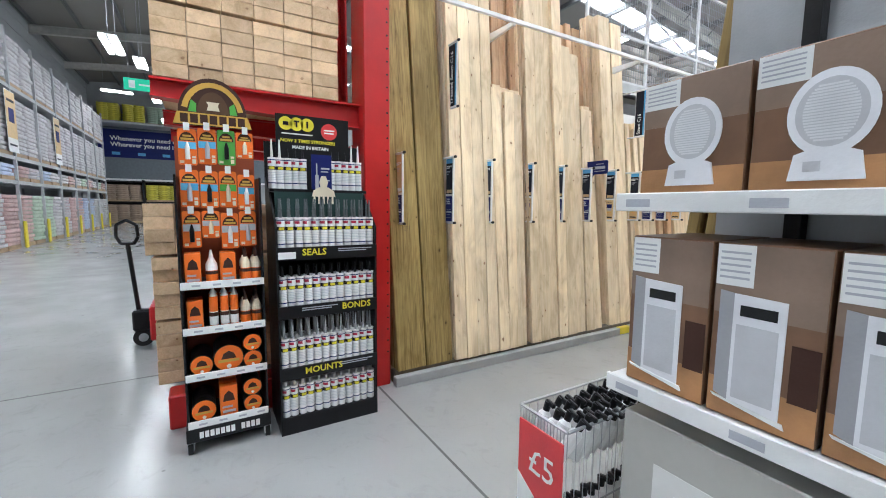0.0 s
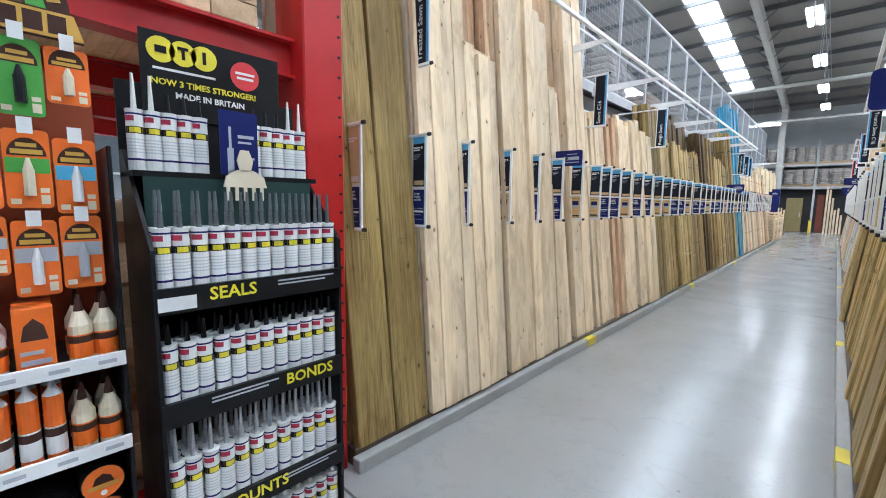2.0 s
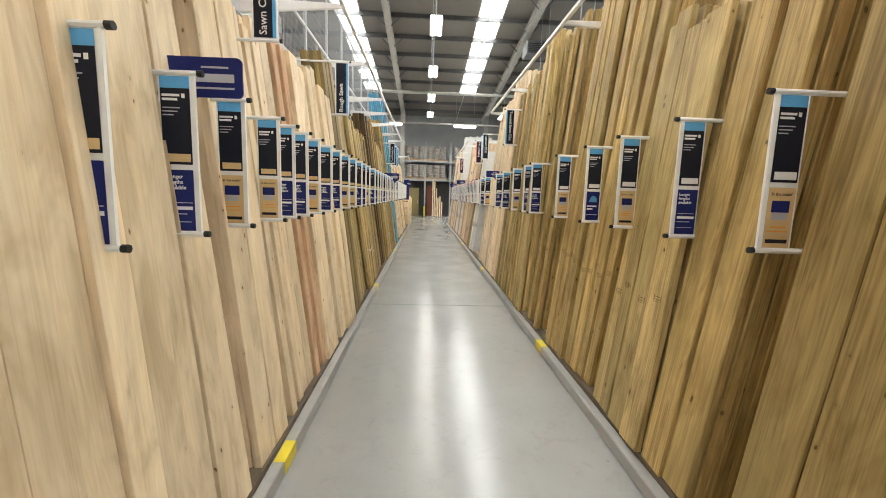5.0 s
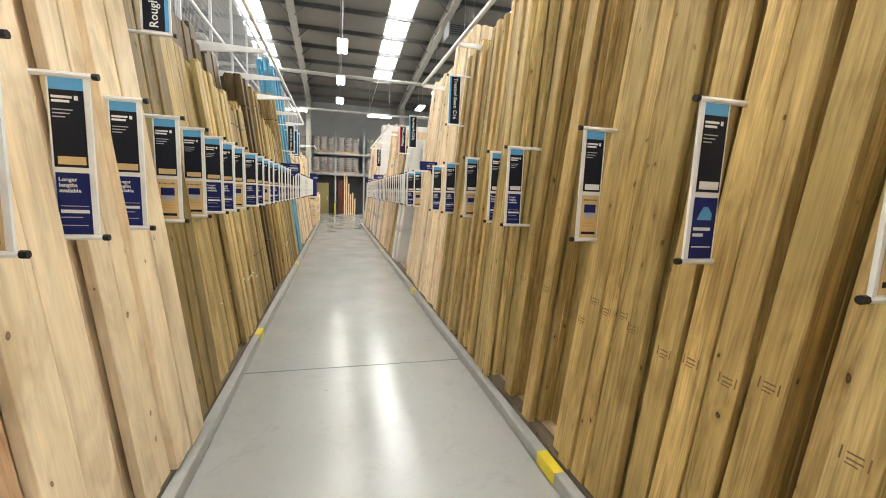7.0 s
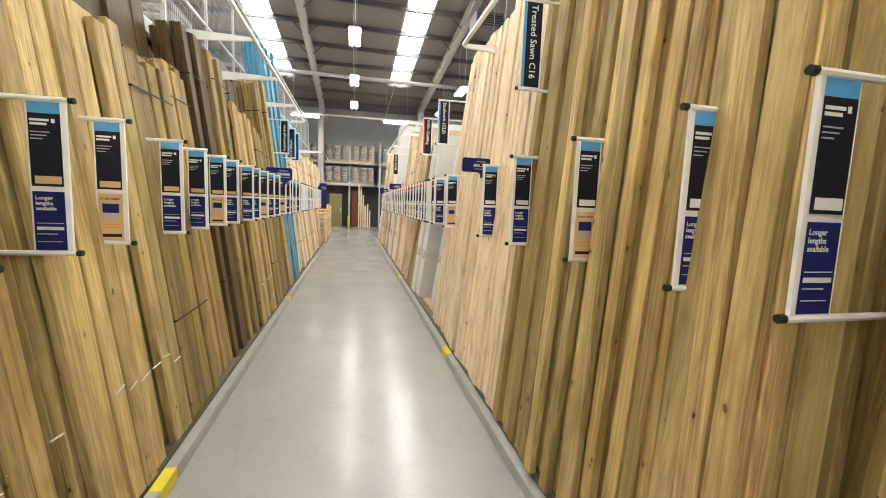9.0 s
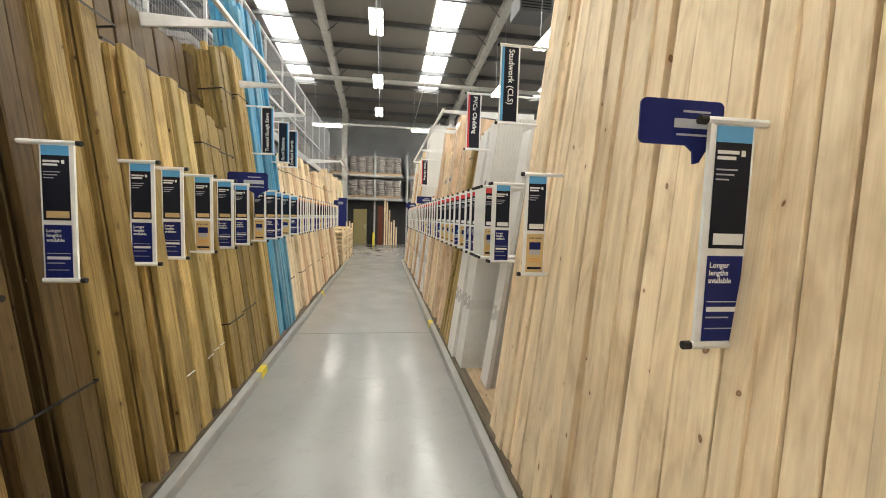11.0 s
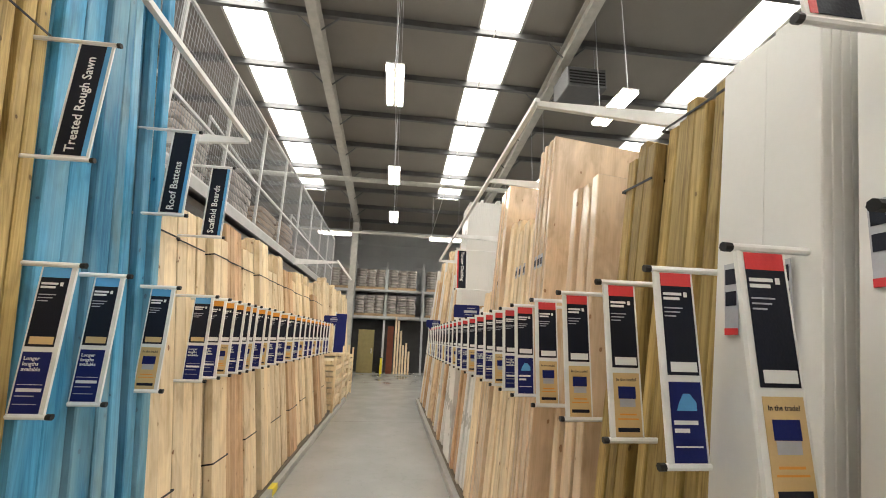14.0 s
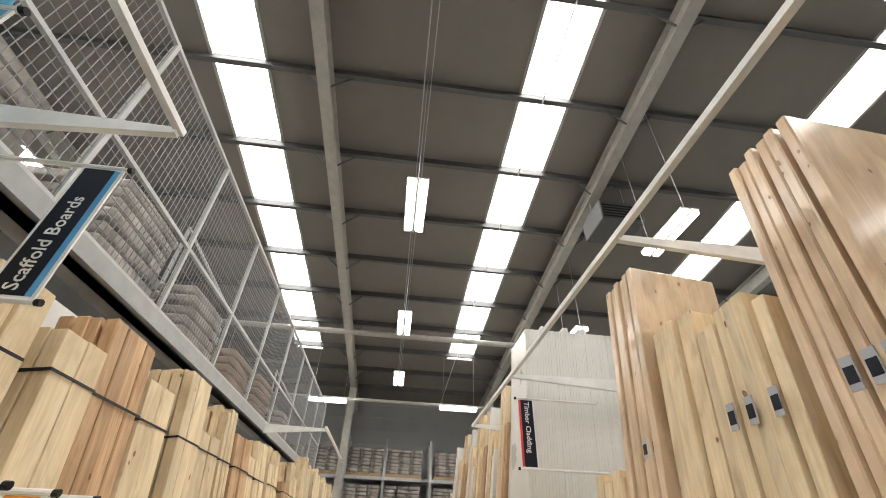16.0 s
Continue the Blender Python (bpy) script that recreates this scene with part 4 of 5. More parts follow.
# ---- glue display stand on castors ----
stand = thing("display_stand", "tall black wheeled stand of orange glue packs", "display stand", pose(-2.41, 0.23, 0))
W, D = 0.44, 0.34
part("side_panel", boxes((-D, 0, -0.012, 0.0, 0.09, 1.72), bev=0.003), GLOSSBLACK, stand)
part("side_panel", boxes((-D, 0, W, W + 0.012, 0.09, 1.72), bev=0.003), GLOSSBLACK, stand)
# the back panel's orange is darkened to hold the shadow behind the packs
part("back_panel", boxes((-D - 0.012, -D, -0.012, W + 0.012, 0.09, 1.98)), paint("dark_orange_board", (0.30, 0.055, 0.012), 0.6), stand, "dark orange perforated back panel")
part("base", boxes((-D, 0.02, -0.02, W + 0.02, 0.085, 0.17), bev=0.004), GLOSSBLACK, stand)
for x in (-0.02, -D + 0.04):
    for y in (0.0, W):
        bm = rods(((x, y - 0.014, 0.042), (x, y + 0.014, 0.042), 0.042), seg=20)
        c = part("castor", bm, RUBBER, stand, "grey rubber castor")
        part("fork", boxes((x - 0.012, x + 0.03, y - 0.02, y - 0.015, 0.03, 0.086), (x - 0.012, x + 0.03, y + 0.015, y + 0.02, 0.03, 0.086), (x - 0.012, x + 0.03, y - 0.02, y + 0.02, 0.08, 0.087)), STEEL, c)
# title on the base and header arch are drawn as plain shapes
part("base_print", boxes(*[(0.0205, 0.0215, 0.05 + 0.029 * k, 0.072 + 0.029 * k, 0.107, 0.148) for k in range(12) if k != 7]), WHITE, stand)
arch = [(0.21 + 0.185 * math.cos(radians(a)), 2.08 + 0.225 * math.sin(radians(a))) for a in range(0, 181, 12)]
bm = bmesh.new()
prism(bm, arch + [(0.0, 2.02), (0.42, 2.02)], -0.10, -0.092, "x")
header = part("header", bm, DARKBROWN, stand, "arched dark brown header card")
bm = bmesh.new()
ring = [(0.21 + 0.168 * math.cos(radians(a)), 2.085 + 0.195 * math.sin(radians(a))) for a in range(12, 169, 12)]
prism(bm, ring + [(0.21 + 0.138 * math.cos(radians(a)), 2.085 + 0.165 * math.sin(radians(a))) for a in range(168, 11, -12)], -0.092, -0.089, "x")
part("arch_band", bm, GOLD, header)
bm = bmesh.new()
prism(bm, [(0.0, 2.025), (0.42, 2.025), (0.40, 2.095), (0.02, 2.095)], -0.092, -0.088, "x")
part("title_band", bm, GOLD, header)
for k in range(7):
    part("title_mark", boxes((-0.088, -0.0865, 0.036 + 0.051 * k, 0.076 + 0.051 * k, 2.034, 2.086)), DARKBROWN, header)
bm = bmesh.new()
prism(bm, [(0.21 + 0.085 * math.cos(radians(a)), 2.10 + 0.125 * math.sin(radians(a))) for a in range(0, 181, 15)], -0.092, -0.089, "x")
emblem = part("emblem", bm, paint("brown_ink", (0.10, 0.055, 0.03), 0.5), header, "brown domed emblem")
bm = bmesh.new()
prism(bm, [(0.175, 2.115), (0.245, 2.115), (0.235, 2.145), (0.245, 2.165), (0.175, 2.165), (0.185, 2.145)], -0.089, -0.0875, "x")
part("patch", bm, CREAM, emblem, "tan patch")
for s in (-1, 1):
    bm = bmesh.new()
    prism(bm, [(0.21 + s * 0.09, 2.10), (0.21 + s * 0.132, 2.10), (0.21 + s * 0.115, 2.17), (0.21 + s * 0.088, 2.15)][::s], -0.092, -0.0895, "x")
    part("leaf_print", bm, GREENC, header)


def blister(y, z, h, w, card, band, tube, group="hanging packs"):
    e = thing("blister_pack", "carded glue pack hanging on a hook", "pack", pose(-2.52, 0.23 + y, z), group)
    bm = bmesh.new()
    prism(bm, [(p[0] - w / 2, p[1] - h) for p in rounded(w, h, 0.012, 3)], -0.002, 0.002, "x")
    part("card", bm, card, e)
    bm = bmesh.new()
    prism(bm, [(0.42 * w * math.cos(radians(t)), -h * 0.33 + 0.52 * w * math.sin(radians(t))) for t in range(0, 181, 15)], 0.002, 0.0032, "x")
    part("emblem", bm, DARKBROWN, e)
    part("title_print", boxes((0.0032, 0.0042, -w * 0.34, w * 0.34, -h * 0.31, -h * 0.25), (0.0032, 0.0042, -w * 0.22, w * 0.22, -h * 0.22, -h * 0.17)), GOLD, e)
    part("colour_band", boxes((0.002, 0.0032, -w * 0.47, w * 0.47, -h * 0.55, -h * 0.36)), band, e)
    part("bubble", rod(rod(bmesh.new(), (0.012, 0, -h * 0.84), (0.012, 0, -h * 0.5), 0.013, 10), (0.012, 0, -h * 0.5), (0.012, 0, -h * 0.36), 0.012, 10, 0.004), tube, e)
    part("print", boxes((0.002, 0.0032, -w * 0.42, -w * 0.2, -h * 0.95, -h * 0.88), (0.002, 0.0032, w * 0.22, w * 0.42, -h * 0.8, -h * 0.74), (0.002, 0.0032, w * 0.22, w * 0.42, -h * 0.95, -h * 0.83)), CREAM, e)
    part("hook", rods(((-0.22, 0, 0.004), (0.04, 0, 0.004), 0.003), seg=6), STEEL, e)
    part("price_tag", boxes((0.04, 0.042, -0.016, 0.016, -0.015, 0.03)), WHITE, e)


for r, (z, h) in enumerate(((2.005, 0.215), (1.75, 0.225), (1.50, 0.225))):
    for k in range(4):
        y = 0.065 + 0.104 * k
        card, band = ORANGE, (CYAN, CYAN, GREYPRINT)[r]
        if r == 0 and k == 2:
            card, band = GREENC, GREENC
        if r == 0 and k == 3:
            band = ORANGE
        if r == 1 and k == 2:
            band = GREENC
        blister(y, z + rnd.uniform(-0.01, 0.01), h * (0.75 if (r, k) in ((0, 3), (2, 1)) else 1), 0.098, card, band, (WHITE, GREYPRINT, GLOSSBLACK, CREAM)[(r + k) % 4])


def bottle(x, y, z, r, h, body, cap, label="squeezy glue bottle on the shelf"):
    e = thing("glue_bottle", label, "bottle", pose(x, y, z), "glue bottles")
    straight = cap is WHITE and body is ORANGE and h > 0.22
    z1 = h * (0.8 if straight else 0.55)
    part("body", rods(((0, 0, 0), (0, 0, z1), r), seg=14), body, e)
    part("shoulder", rod(bmesh.new(), (0, 0, z1), (0, 0, z1 + (h - z1) * 0.45), r, 14, r * 0.4), WHITE if straight else body, e)
    part("cap", rod(bmesh.new(), (0, 0, z1 + (h - z1) * 0.45), (0, 0, h), r * 0.42, 10, r * 0.15), cap, e)
    part("label", rods(((0, 0, h * 0.08), (0, 0, h * 0.42), r + 0.001), seg=14), ORANGE if body is not ORANGE else WHITE, e)
    part("emblem", rods(((0, 0, h * 0.3), (0, 0, h * 0.4), r + 0.0016), seg=14), DARKBROWN, e)


def carton(x, y, z, dx, dy, dz, base, label, marks=DARKBROWN):
    e = thing("carton", label, "box", pose(x, y, z), "glue cartons")
    part("box", boxes((-dx, 0, -dy / 2, dy / 2, 0, dz), bev=0.003), base, e)
    bm = bmesh.new()
    prism(bm, [(-dy * 0.34, dz * 0.5), (dy * 0.34, dz * 0.5), (dy * 0.25, dz * 0.72), (0, dz * 0.84), (-dy * 0.25, dz * 0.72)], 0.0, 0.0015, "x")
    part("emblem", bm, marks, e)
    part("print", boxes((0, 0.0015, -dy * 0.38, dy * 0.38, dz * 0.12, dz * 0.2), (0, 0.0015, -dy * 0.38, dy * 0.2, dz * 0.28, dz * 0.34)), GREYPRINT, e)


def tape_row(y, z, r, n, lab="rolls of tape in orange sleeves standing in a row"):
    for k in range(n):
        e = thing("tape_roll", "black tape roll in an orange card sleeve", "tape", pose(-2.44 - 0.052 * k, y, z + r), "tape rolls")
        bm = rods(((-0.048, 0, 0), (0, 0, 0), r), seg=22)
        part("roll", bm, GLOSSBLACK, e)
        bm = bmesh.new()
        prism(bm, [(r * 0.97 * math.cos(radians(a)), r * 0.97 * math.sin(radians(a))) for a in range(-180, 180, 15)], 0.0, 0.003, "x")
        part("sleeve", bm, ORANGE, e)
        bm = bmesh.new()
        prism(bm, [(-r * 0.5, -r * 0.05), (r * 0.5, -r * 0.05), (r * 0.35, r * 0.35), (0, r * 0.55), (-r * 0.35, r * 0.35)], 0.003, 0.0045, "x")
        part("emblem", bm, DARKBROWN, e)
        part("title_print", boxes((0.003, 0.0045, -r * 0.7, r * 0.7, -r * 0.3, -r * 0.1)), GOLD, e)
        part("core", rods(((0.003, 0, -r * 0.62), (0.0042, 0, -r * 0.62), r * 0.16), seg=10), WHITE, e)


SHELF_Z = (1.06, 0.78, 0.49, 0.19)
for z in SHELF_Z:
    sh = part("shelf", boxes((-D, 0.0, 0, W, z - 0.012, z)), GLOSSBLACK, stand)
    part("price_rail", boxes((0.0, 0.012, -0.008, W + 0.008, z - 0.02, z + 0.025), bev=0.002), WHITE, sh, "white price rail")
    for k in range(4):
        part("price_print", boxes((0.012, 0.013, 0.05 + 0.11 * k, 0.095 + 0.11 * k, z - 0.004, z + 0.008)), GREYPRINT, sh)
for z, rows in ((1.06, ((0.06, "box"), (0.16, "white"), (0.25, "box"), (0.35, "dark"), (0.41, "dark"))), (0.78, ((0.06, "box"), (0.16, "tube"), (0.22, "tube"), (0.275, "tube"), (0.34, "dark"), (0.405, "dark")))):
    for y, k in rows:
        for row in range(2):
            x = -2.44 - row * 0.1
            if k == "box":
                carton(x, 0.23 + y, z, 0.05, 0.085, 0.19 if z > 1 else 0.18, ORANGE, "orange glue carton with dark emblem")
            elif k == "tube":
                bottle(x - 0.02, 0.23 + y, z, 0.024, 0.25, ORANGE, WHITE, "orange adhesive cartridge with white cap")
            elif k == "white":
                bottle(x - 0.03, 0.23 + y, z, 0.033, 0.2, WHITE, WHITE)
            else:
                bottle(x - 0.03, 0.23 + y, z, 0.03, 0.21, CREAM, DARKBROWN)
tape_row(0.23 + 0.08, 0.49, 0.062, 5)
tape_row(0.23 + 0.23, 0.49, 0.085, 5)
tape_row(0.23 + 0.37, 0.49, 0.055, 4)
tape_row(0.23 + 0.37, 0.60, 0.055, 4)
tape_row(0.23 + 0.08, 0.19, 0.068, 5)
for row in range(4):
    carton(-2.44 - 0.06 * row, 0.23 + 0.22, 0.19, 0.05, 0.10, 0.2 + 0.01 * row, ORANGE, "orange glue carton with dark emblem")
tape_row(0.23 + 0.36, 0.19, 0.055, 4)
tape_row(0.23 + 0.36, 0.30, 0.055, 4)

# ---- sealant cartridge stand ----
seal = thing("sealant_stand", "black stepped stand full of sealant cartridges", "display stand", pose(-2.35, 0.75, 0))
SW2 = 0.68
outline = [(0.0, 0.0), (0.0, 1.40), (-0.36, 1.74), (-0.42, 1.74), (-0.42, 0.0)]
for y0, y1 in ((0.0, 0.012), (SW2 - 0.012, SW2)):
    bm = bmesh.new()
    prism(bm, outline, y0, y1, "y")
    part("side_panel", bm, GLOSSBLACK, seal)
part("back_panel", boxes((-0.42, -0.41, 0, SW2, 0, 2.0)), GLOSSBLACK, seal)
part("base", boxes((-0.41, 0.0, 0.012, SW2 - 0.012, 0.0, 0.12)), GLOSSBLACK, seal)
for z in (0.39, 0.81, 1.2):
    part("tray", boxes((-0.41, -0.012, 0.012, SW2 - 0.012, z + 0.045, z + 0.057), (-0.012, 0.004, 0.0, SW2, z - 0.01, z + 0.075)), GLOSSBLACK, seal)
part("top_step", boxes((-0.41, -0.2, 0.0, SW2, 1.64, 1.66)), GLOSSBLACK, seal)
DKGREEN = paint("dark_green_card", (0.03, 0.06, 0.055), 0.5)
part("riser_card", boxes((-0.205, -0.2, 0.03, SW2 - 0.03, 1.30, 1.64)), DKGREEN, seal)
for z, word, y in ((1.24, "SEALS", 0.16), (0.85, "BONDS", 0.42), (0.43, "MOUNTS", 0.16)):
    part("lettering", lettering(word, 0.062, YELLOWP, 0.0012, align="LEFT"), None, seal, m=pose(0.0052, y - 0.0, z - 0.02, 0, 0, 90))
    yy = y + 0.24 if y < 0.3 else y - 0.27
    part("small_print", boxes((0.004, 0.0052, yy, yy + 0.24, z + 0.012, z + 0.018), (0.004, 0.0052, yy, yy + 0.2, z - 0.002, z + 0.004)), GREYPRINT, seal)
part("price_label", boxes((0.004, 0.006, 0.01, 0.12, 1.2, 1.245)), WHITE, seal)
head = part("header", boxes((-0.405, -0.4, 0.08, SW2 - 0.07, 1.88, 2.20)), GLOSSBLACK, seal, "black header card")
for k, y in enumerate((0.15, 0.225, 0.30)):
    part("title_disc", rods(((-0.4, y, 2.135), (-0.397, y, 2.135), 0.048), seg=20), YELLOWP, head)
part("title_marks", boxes((-0.397, -0.3955, 0.13, 0.168, 2.122, 2.148), (-0.397, -0.3955, 0.206, 0.244, 2.148, 2.16), (-0.397, -0.3955, 0.219, 0.231, 2.112, 2.148), (-0.397, -0.3955, 0.294, 0.307, 2.112, 2.16)), GLOSSBLACK, head)
part("red_badge", rods(((-0.4, 0.46, 2.10), (-0.397, 0.46, 2.10), 0.06), seg=24), REDP, head)
part("badge_print", boxes((-0.397, -0.3957, 0.42, 0.5, 2.105, 2.115), (-0.397, -0.3957, 0.425, 0.495, 2.085, 2.095)), WHITE, head)
part("lettering", lettering("NOW 3 TIMES STRONGER!", 0.033, YELLOWP, 0.0008, align="LEFT"), None, head, m=pose(-0.398, 0.11, 2.005, 0, 0, 90))
part("lettering", lettering("MADE IN BRITAIN", 0.033, WHITE, 0.0008, align="LEFT"), None, head, m=pose(-0.398, 0.19, 1.96, 0, 0, 90))
part("small_print", boxes((-0.4, -0.3985, 0.12, 0.34, 2.06, 2.069)), WHITE, head)
part("centre_card", boxes((-0.17, -0.165, 0.27, 0.41, 1.66, 1.90)), NAVY, seal, "blue leaflet card")
part("centre_print", boxes((-0.165, -0.1635, 0.295, 0.318, 1.64, 1.76), (-0.165, -0.1635, 0.302, 0.311, 1.76, 1.84), (-0.165, -0.1635, 0.335, 0.395, 1.80, 1.812), (-0.165, -0.1635, 0.335, 0.385, 1.78, 1.788), (-0.165, -0.1635, 0.335, 0.395, 1.72, 1.728), (-0.165, -0.1635, 0.335, 0.38, 1.70, 1.708)), GREYPRINT, seal)


def comb_tool():
    e = thing("sealant_tool", "cream plastic sealant finishing tool hung on the stand", "tool", pose(-2.47, 1.09, 1.61))
    bm = bmesh.new()
    prism(bm, [(-0.02, 0.06), (0.02, 0.06), (0.03, 0.1), (0.015, 0.14), (-0.015, 0.14), (-0.03, 0.1)], 0, 0.006, "x")
    prism(bm, [(-0.08, 0.0), (0.08, 0.0), (0.07, 0.04), (0.03, 0.065), (-0.03, 0.065), (-0.07, 0.04)], 0, 0.006, "x")
    part("blade", bm, CREAM, e)
    part("teeth", boxes(*[(0, 0.006, -0.07 + 0.031 * k, -0.058 + 0.031 * k, -0.05, 0.0) for k in range(5)]), CREAM, e)


comb_tool()


CRIMSON = paint("crimson_print", (0.42, 0.02, 0.06), 0.45)
PALEPRINT = paint("pale_small_print", (0.60, 0.61, 0.65), 0.5)


def cartridge(m, tip, reach=0.335):
    e = thing("sealant_cartridge", "white sealant cartridge with yellow and black label", "cartridge", m, "sealant cartridges")
    r = 0.0262
    part("body", rods(((0, 0, 0), (0, 0, 0.205), r), seg=16), WHITE, e)
    part("black_band", rods(((0, 0, 0.128), (0, 0, 0.152), r + 0.0006), seg=16), GLOSSBLACK, e)
    part("title_band", rods(((0.004, 0, 0.131), (0.004, 0, 0.149), r - 0.002), seg=12), YELLOWP, e)
    part("red_print", rods(((0.0030, -0.003, 0.170), (0.0030, -0.003, 0.188), r - 0.0028), seg=12), CRIMSON, e)
    part("stripe", rods(((0, 0, 0.036), (0, 0, 0.043), r + 0.0005), seg=16), NAVY, e)
    part("small_print", rods(*[((0, 0, z), (0, 0, z + 0.0045), r + 0.0004) for z in (0.062, 0.073, 0.084, 0.095, 0.106)], seg=16), PALEPRINT, e)
    part("stripe", rods(((0, 0, 0.192), (0, 0, 0.198), r + 0.0005), seg=16), NAVY, e)
    part("rim", rods(((0, 0, 0.205), (0, 0, 0.212), r + 0.0015), seg=16), WHITE, e)
    part("nozzle", rod(bmesh.new(), (0, 0, 0.212), (0, 0, reach), 0.0095, 8, 0.0045), tip, e)
    return e


CLEARDARK = paint("dark_smoky_plastic", (0.13, 0.14, 0.145), 0.3)
CLEARGREY = paint("smoky_plastic", (0.35, 0.36, 0.37), 0.3)
kinds = [cartridge(pose(-2.39, 0.79, 0.12), PVC), cartridge(pose(-2.39, 0.79, 0.447), CLEARGREY), cartridge(pose(-2.39, 0.79, 0.867), GLOSSBLACK, 0.28), cartridge(pose(-2.39, 0.79, 1.257), CLEARDARK)]
for k, (z, rows) in enumerate(((0.12, 3), (0.447, 3), (0.867, 2), (1.257, 2))):
    for j in range(rows):
        for i in range(12):
            if i or j:
                copy_thing(kinds[k], pose(-2.39 - j * 0.056, 0.79 + 0.0545 * i + rnd.uniform(-0.002, 0.002), z, 0, 0, rnd.uniform(-12, 12)))
for k, y in enumerate((0.78, 0.831, 0.882, 0.933, 0.984, 1.185, 1.236, 1.287, 1.338, 1.389)):
    copy_thing(kinds[0 if k in (0, 1, 8, 9) else 2], pose(-2.62, y, 1.66, 0, 0, rnd.uniform(-10, 10)))

# ---- pallet truck ----
jack = thing("pallet_truck", "red pallet truck with black handle parked on the floor", "pallet truck", pose(-5.0, -0.25, 0))
part("steering_wheel", rods(((-0.05, 0, 0.095), (0.05, 0, 0.095), 0.095), seg=24), RUBBER, jack)
part("wheel_hub", rods(((0.05, 0, 0.095), (0.056, 0, 0.095), 0.045), seg=16), STEEL, jack)
part("pump", boxes((-0.07, 0.07, -0.09, 0.09, 0.17, 0.4), bev=0.02), GLOSSBLACK, jack)
part("chassis", boxes((-0.26, 0.26, 0.08, 0.2, 0.1, 0.46), bev=0.015), RACKRED, jack)
for x in (-0.2, 0.2):
    part("fork", boxes((x - 0.08, x + 0.08, 0.2, 1.3, 0.06, 0.13), bev=0.01), RACKRED, jack)
part("tiller", rods(((0, -0.03, 0.35), (0, -0.09, 1.12), 0.022)), GLOSSBLACK, jack)
bm = bmesh.new()
loop = [(-0.06, 1.12), (-0.1, 1.2), (-0.09, 1.32), (0.0, 1.37), (0.09, 1.32), (0.1, 1.2), (0.06, 1.12)]
for a, b in zip(loop, loop[1:] + loop[:1]):
    rod(bm, (a[0] * 0.4, -0.09 + a[0], a[1]), (b[0] * 0.4, -0.09 + b[0], b[1]), 0.017)
part("handle", bm, GLOSSBLACK, jack)

# ---- heater end display ----
gon = thing("gondola_shelving", "white steel end shelving stocked with boxed heaters", "shelf", pose(-0.34, 1.39, 0))
GW, GD = 1.5, 0.5
part("back_panel", boxes((0.02, GW, GD, GD + 0.03, 0, 2.3)), STEEL, gon)
part("base", boxes((0.0, GW, 0.03, GD, 0, 0.16)), STEEL, gon)
for z in (0.22, 1.06, 1.59):
    sh = part("shelf", boxes((0, GW, 0, GD, z - 0.03, z)), WHITE, gon)
    part("price_rail", boxes((-0.005, GW, -0.012, 0.0, z - 0.045, z + 0.005), bev=0.003), WHITE, sh, "white price rail")
    for k in range(5):
        part("price_print", boxes((0.03 + 0.3 * k, 0.1 + 0.3 * k, -0.0135, -0.012, z - 0.033, z - 0.012)), GREYPRINT, sh)
part("upright", boxes((0.23, 0.27, GD - 0.05, GD, 0, 2.3)), BLACKCAP, gon)
BOXBROWN = paint("brown_photo_print", (0.20, 0.105, 0.055), 0.4, var=0.5, scale=3)
BOXFLOOR = paint("wood_photo_print", (0.42, 0.215, 0.085), 0.35, var=0.35, scale=8)
HEATW = paint("heater_grey", (0.80, 0.80, 0.82), 0.4)
HEATD = paint("heater_side_grey", (0.36, 0.36, 0.38), 0.5)
HEATM = paint("heater_grille", (0.56, 0.56, 0.58), 0.5)
HEATS = paint("heater_slat_grey", (0.72, 0.72, 0.73), 0.5)
TAUPEPRINT = paint("taupe_photo_print", (0.25, 0.175, 0.125), 0.35, var=0.4, scale=4)


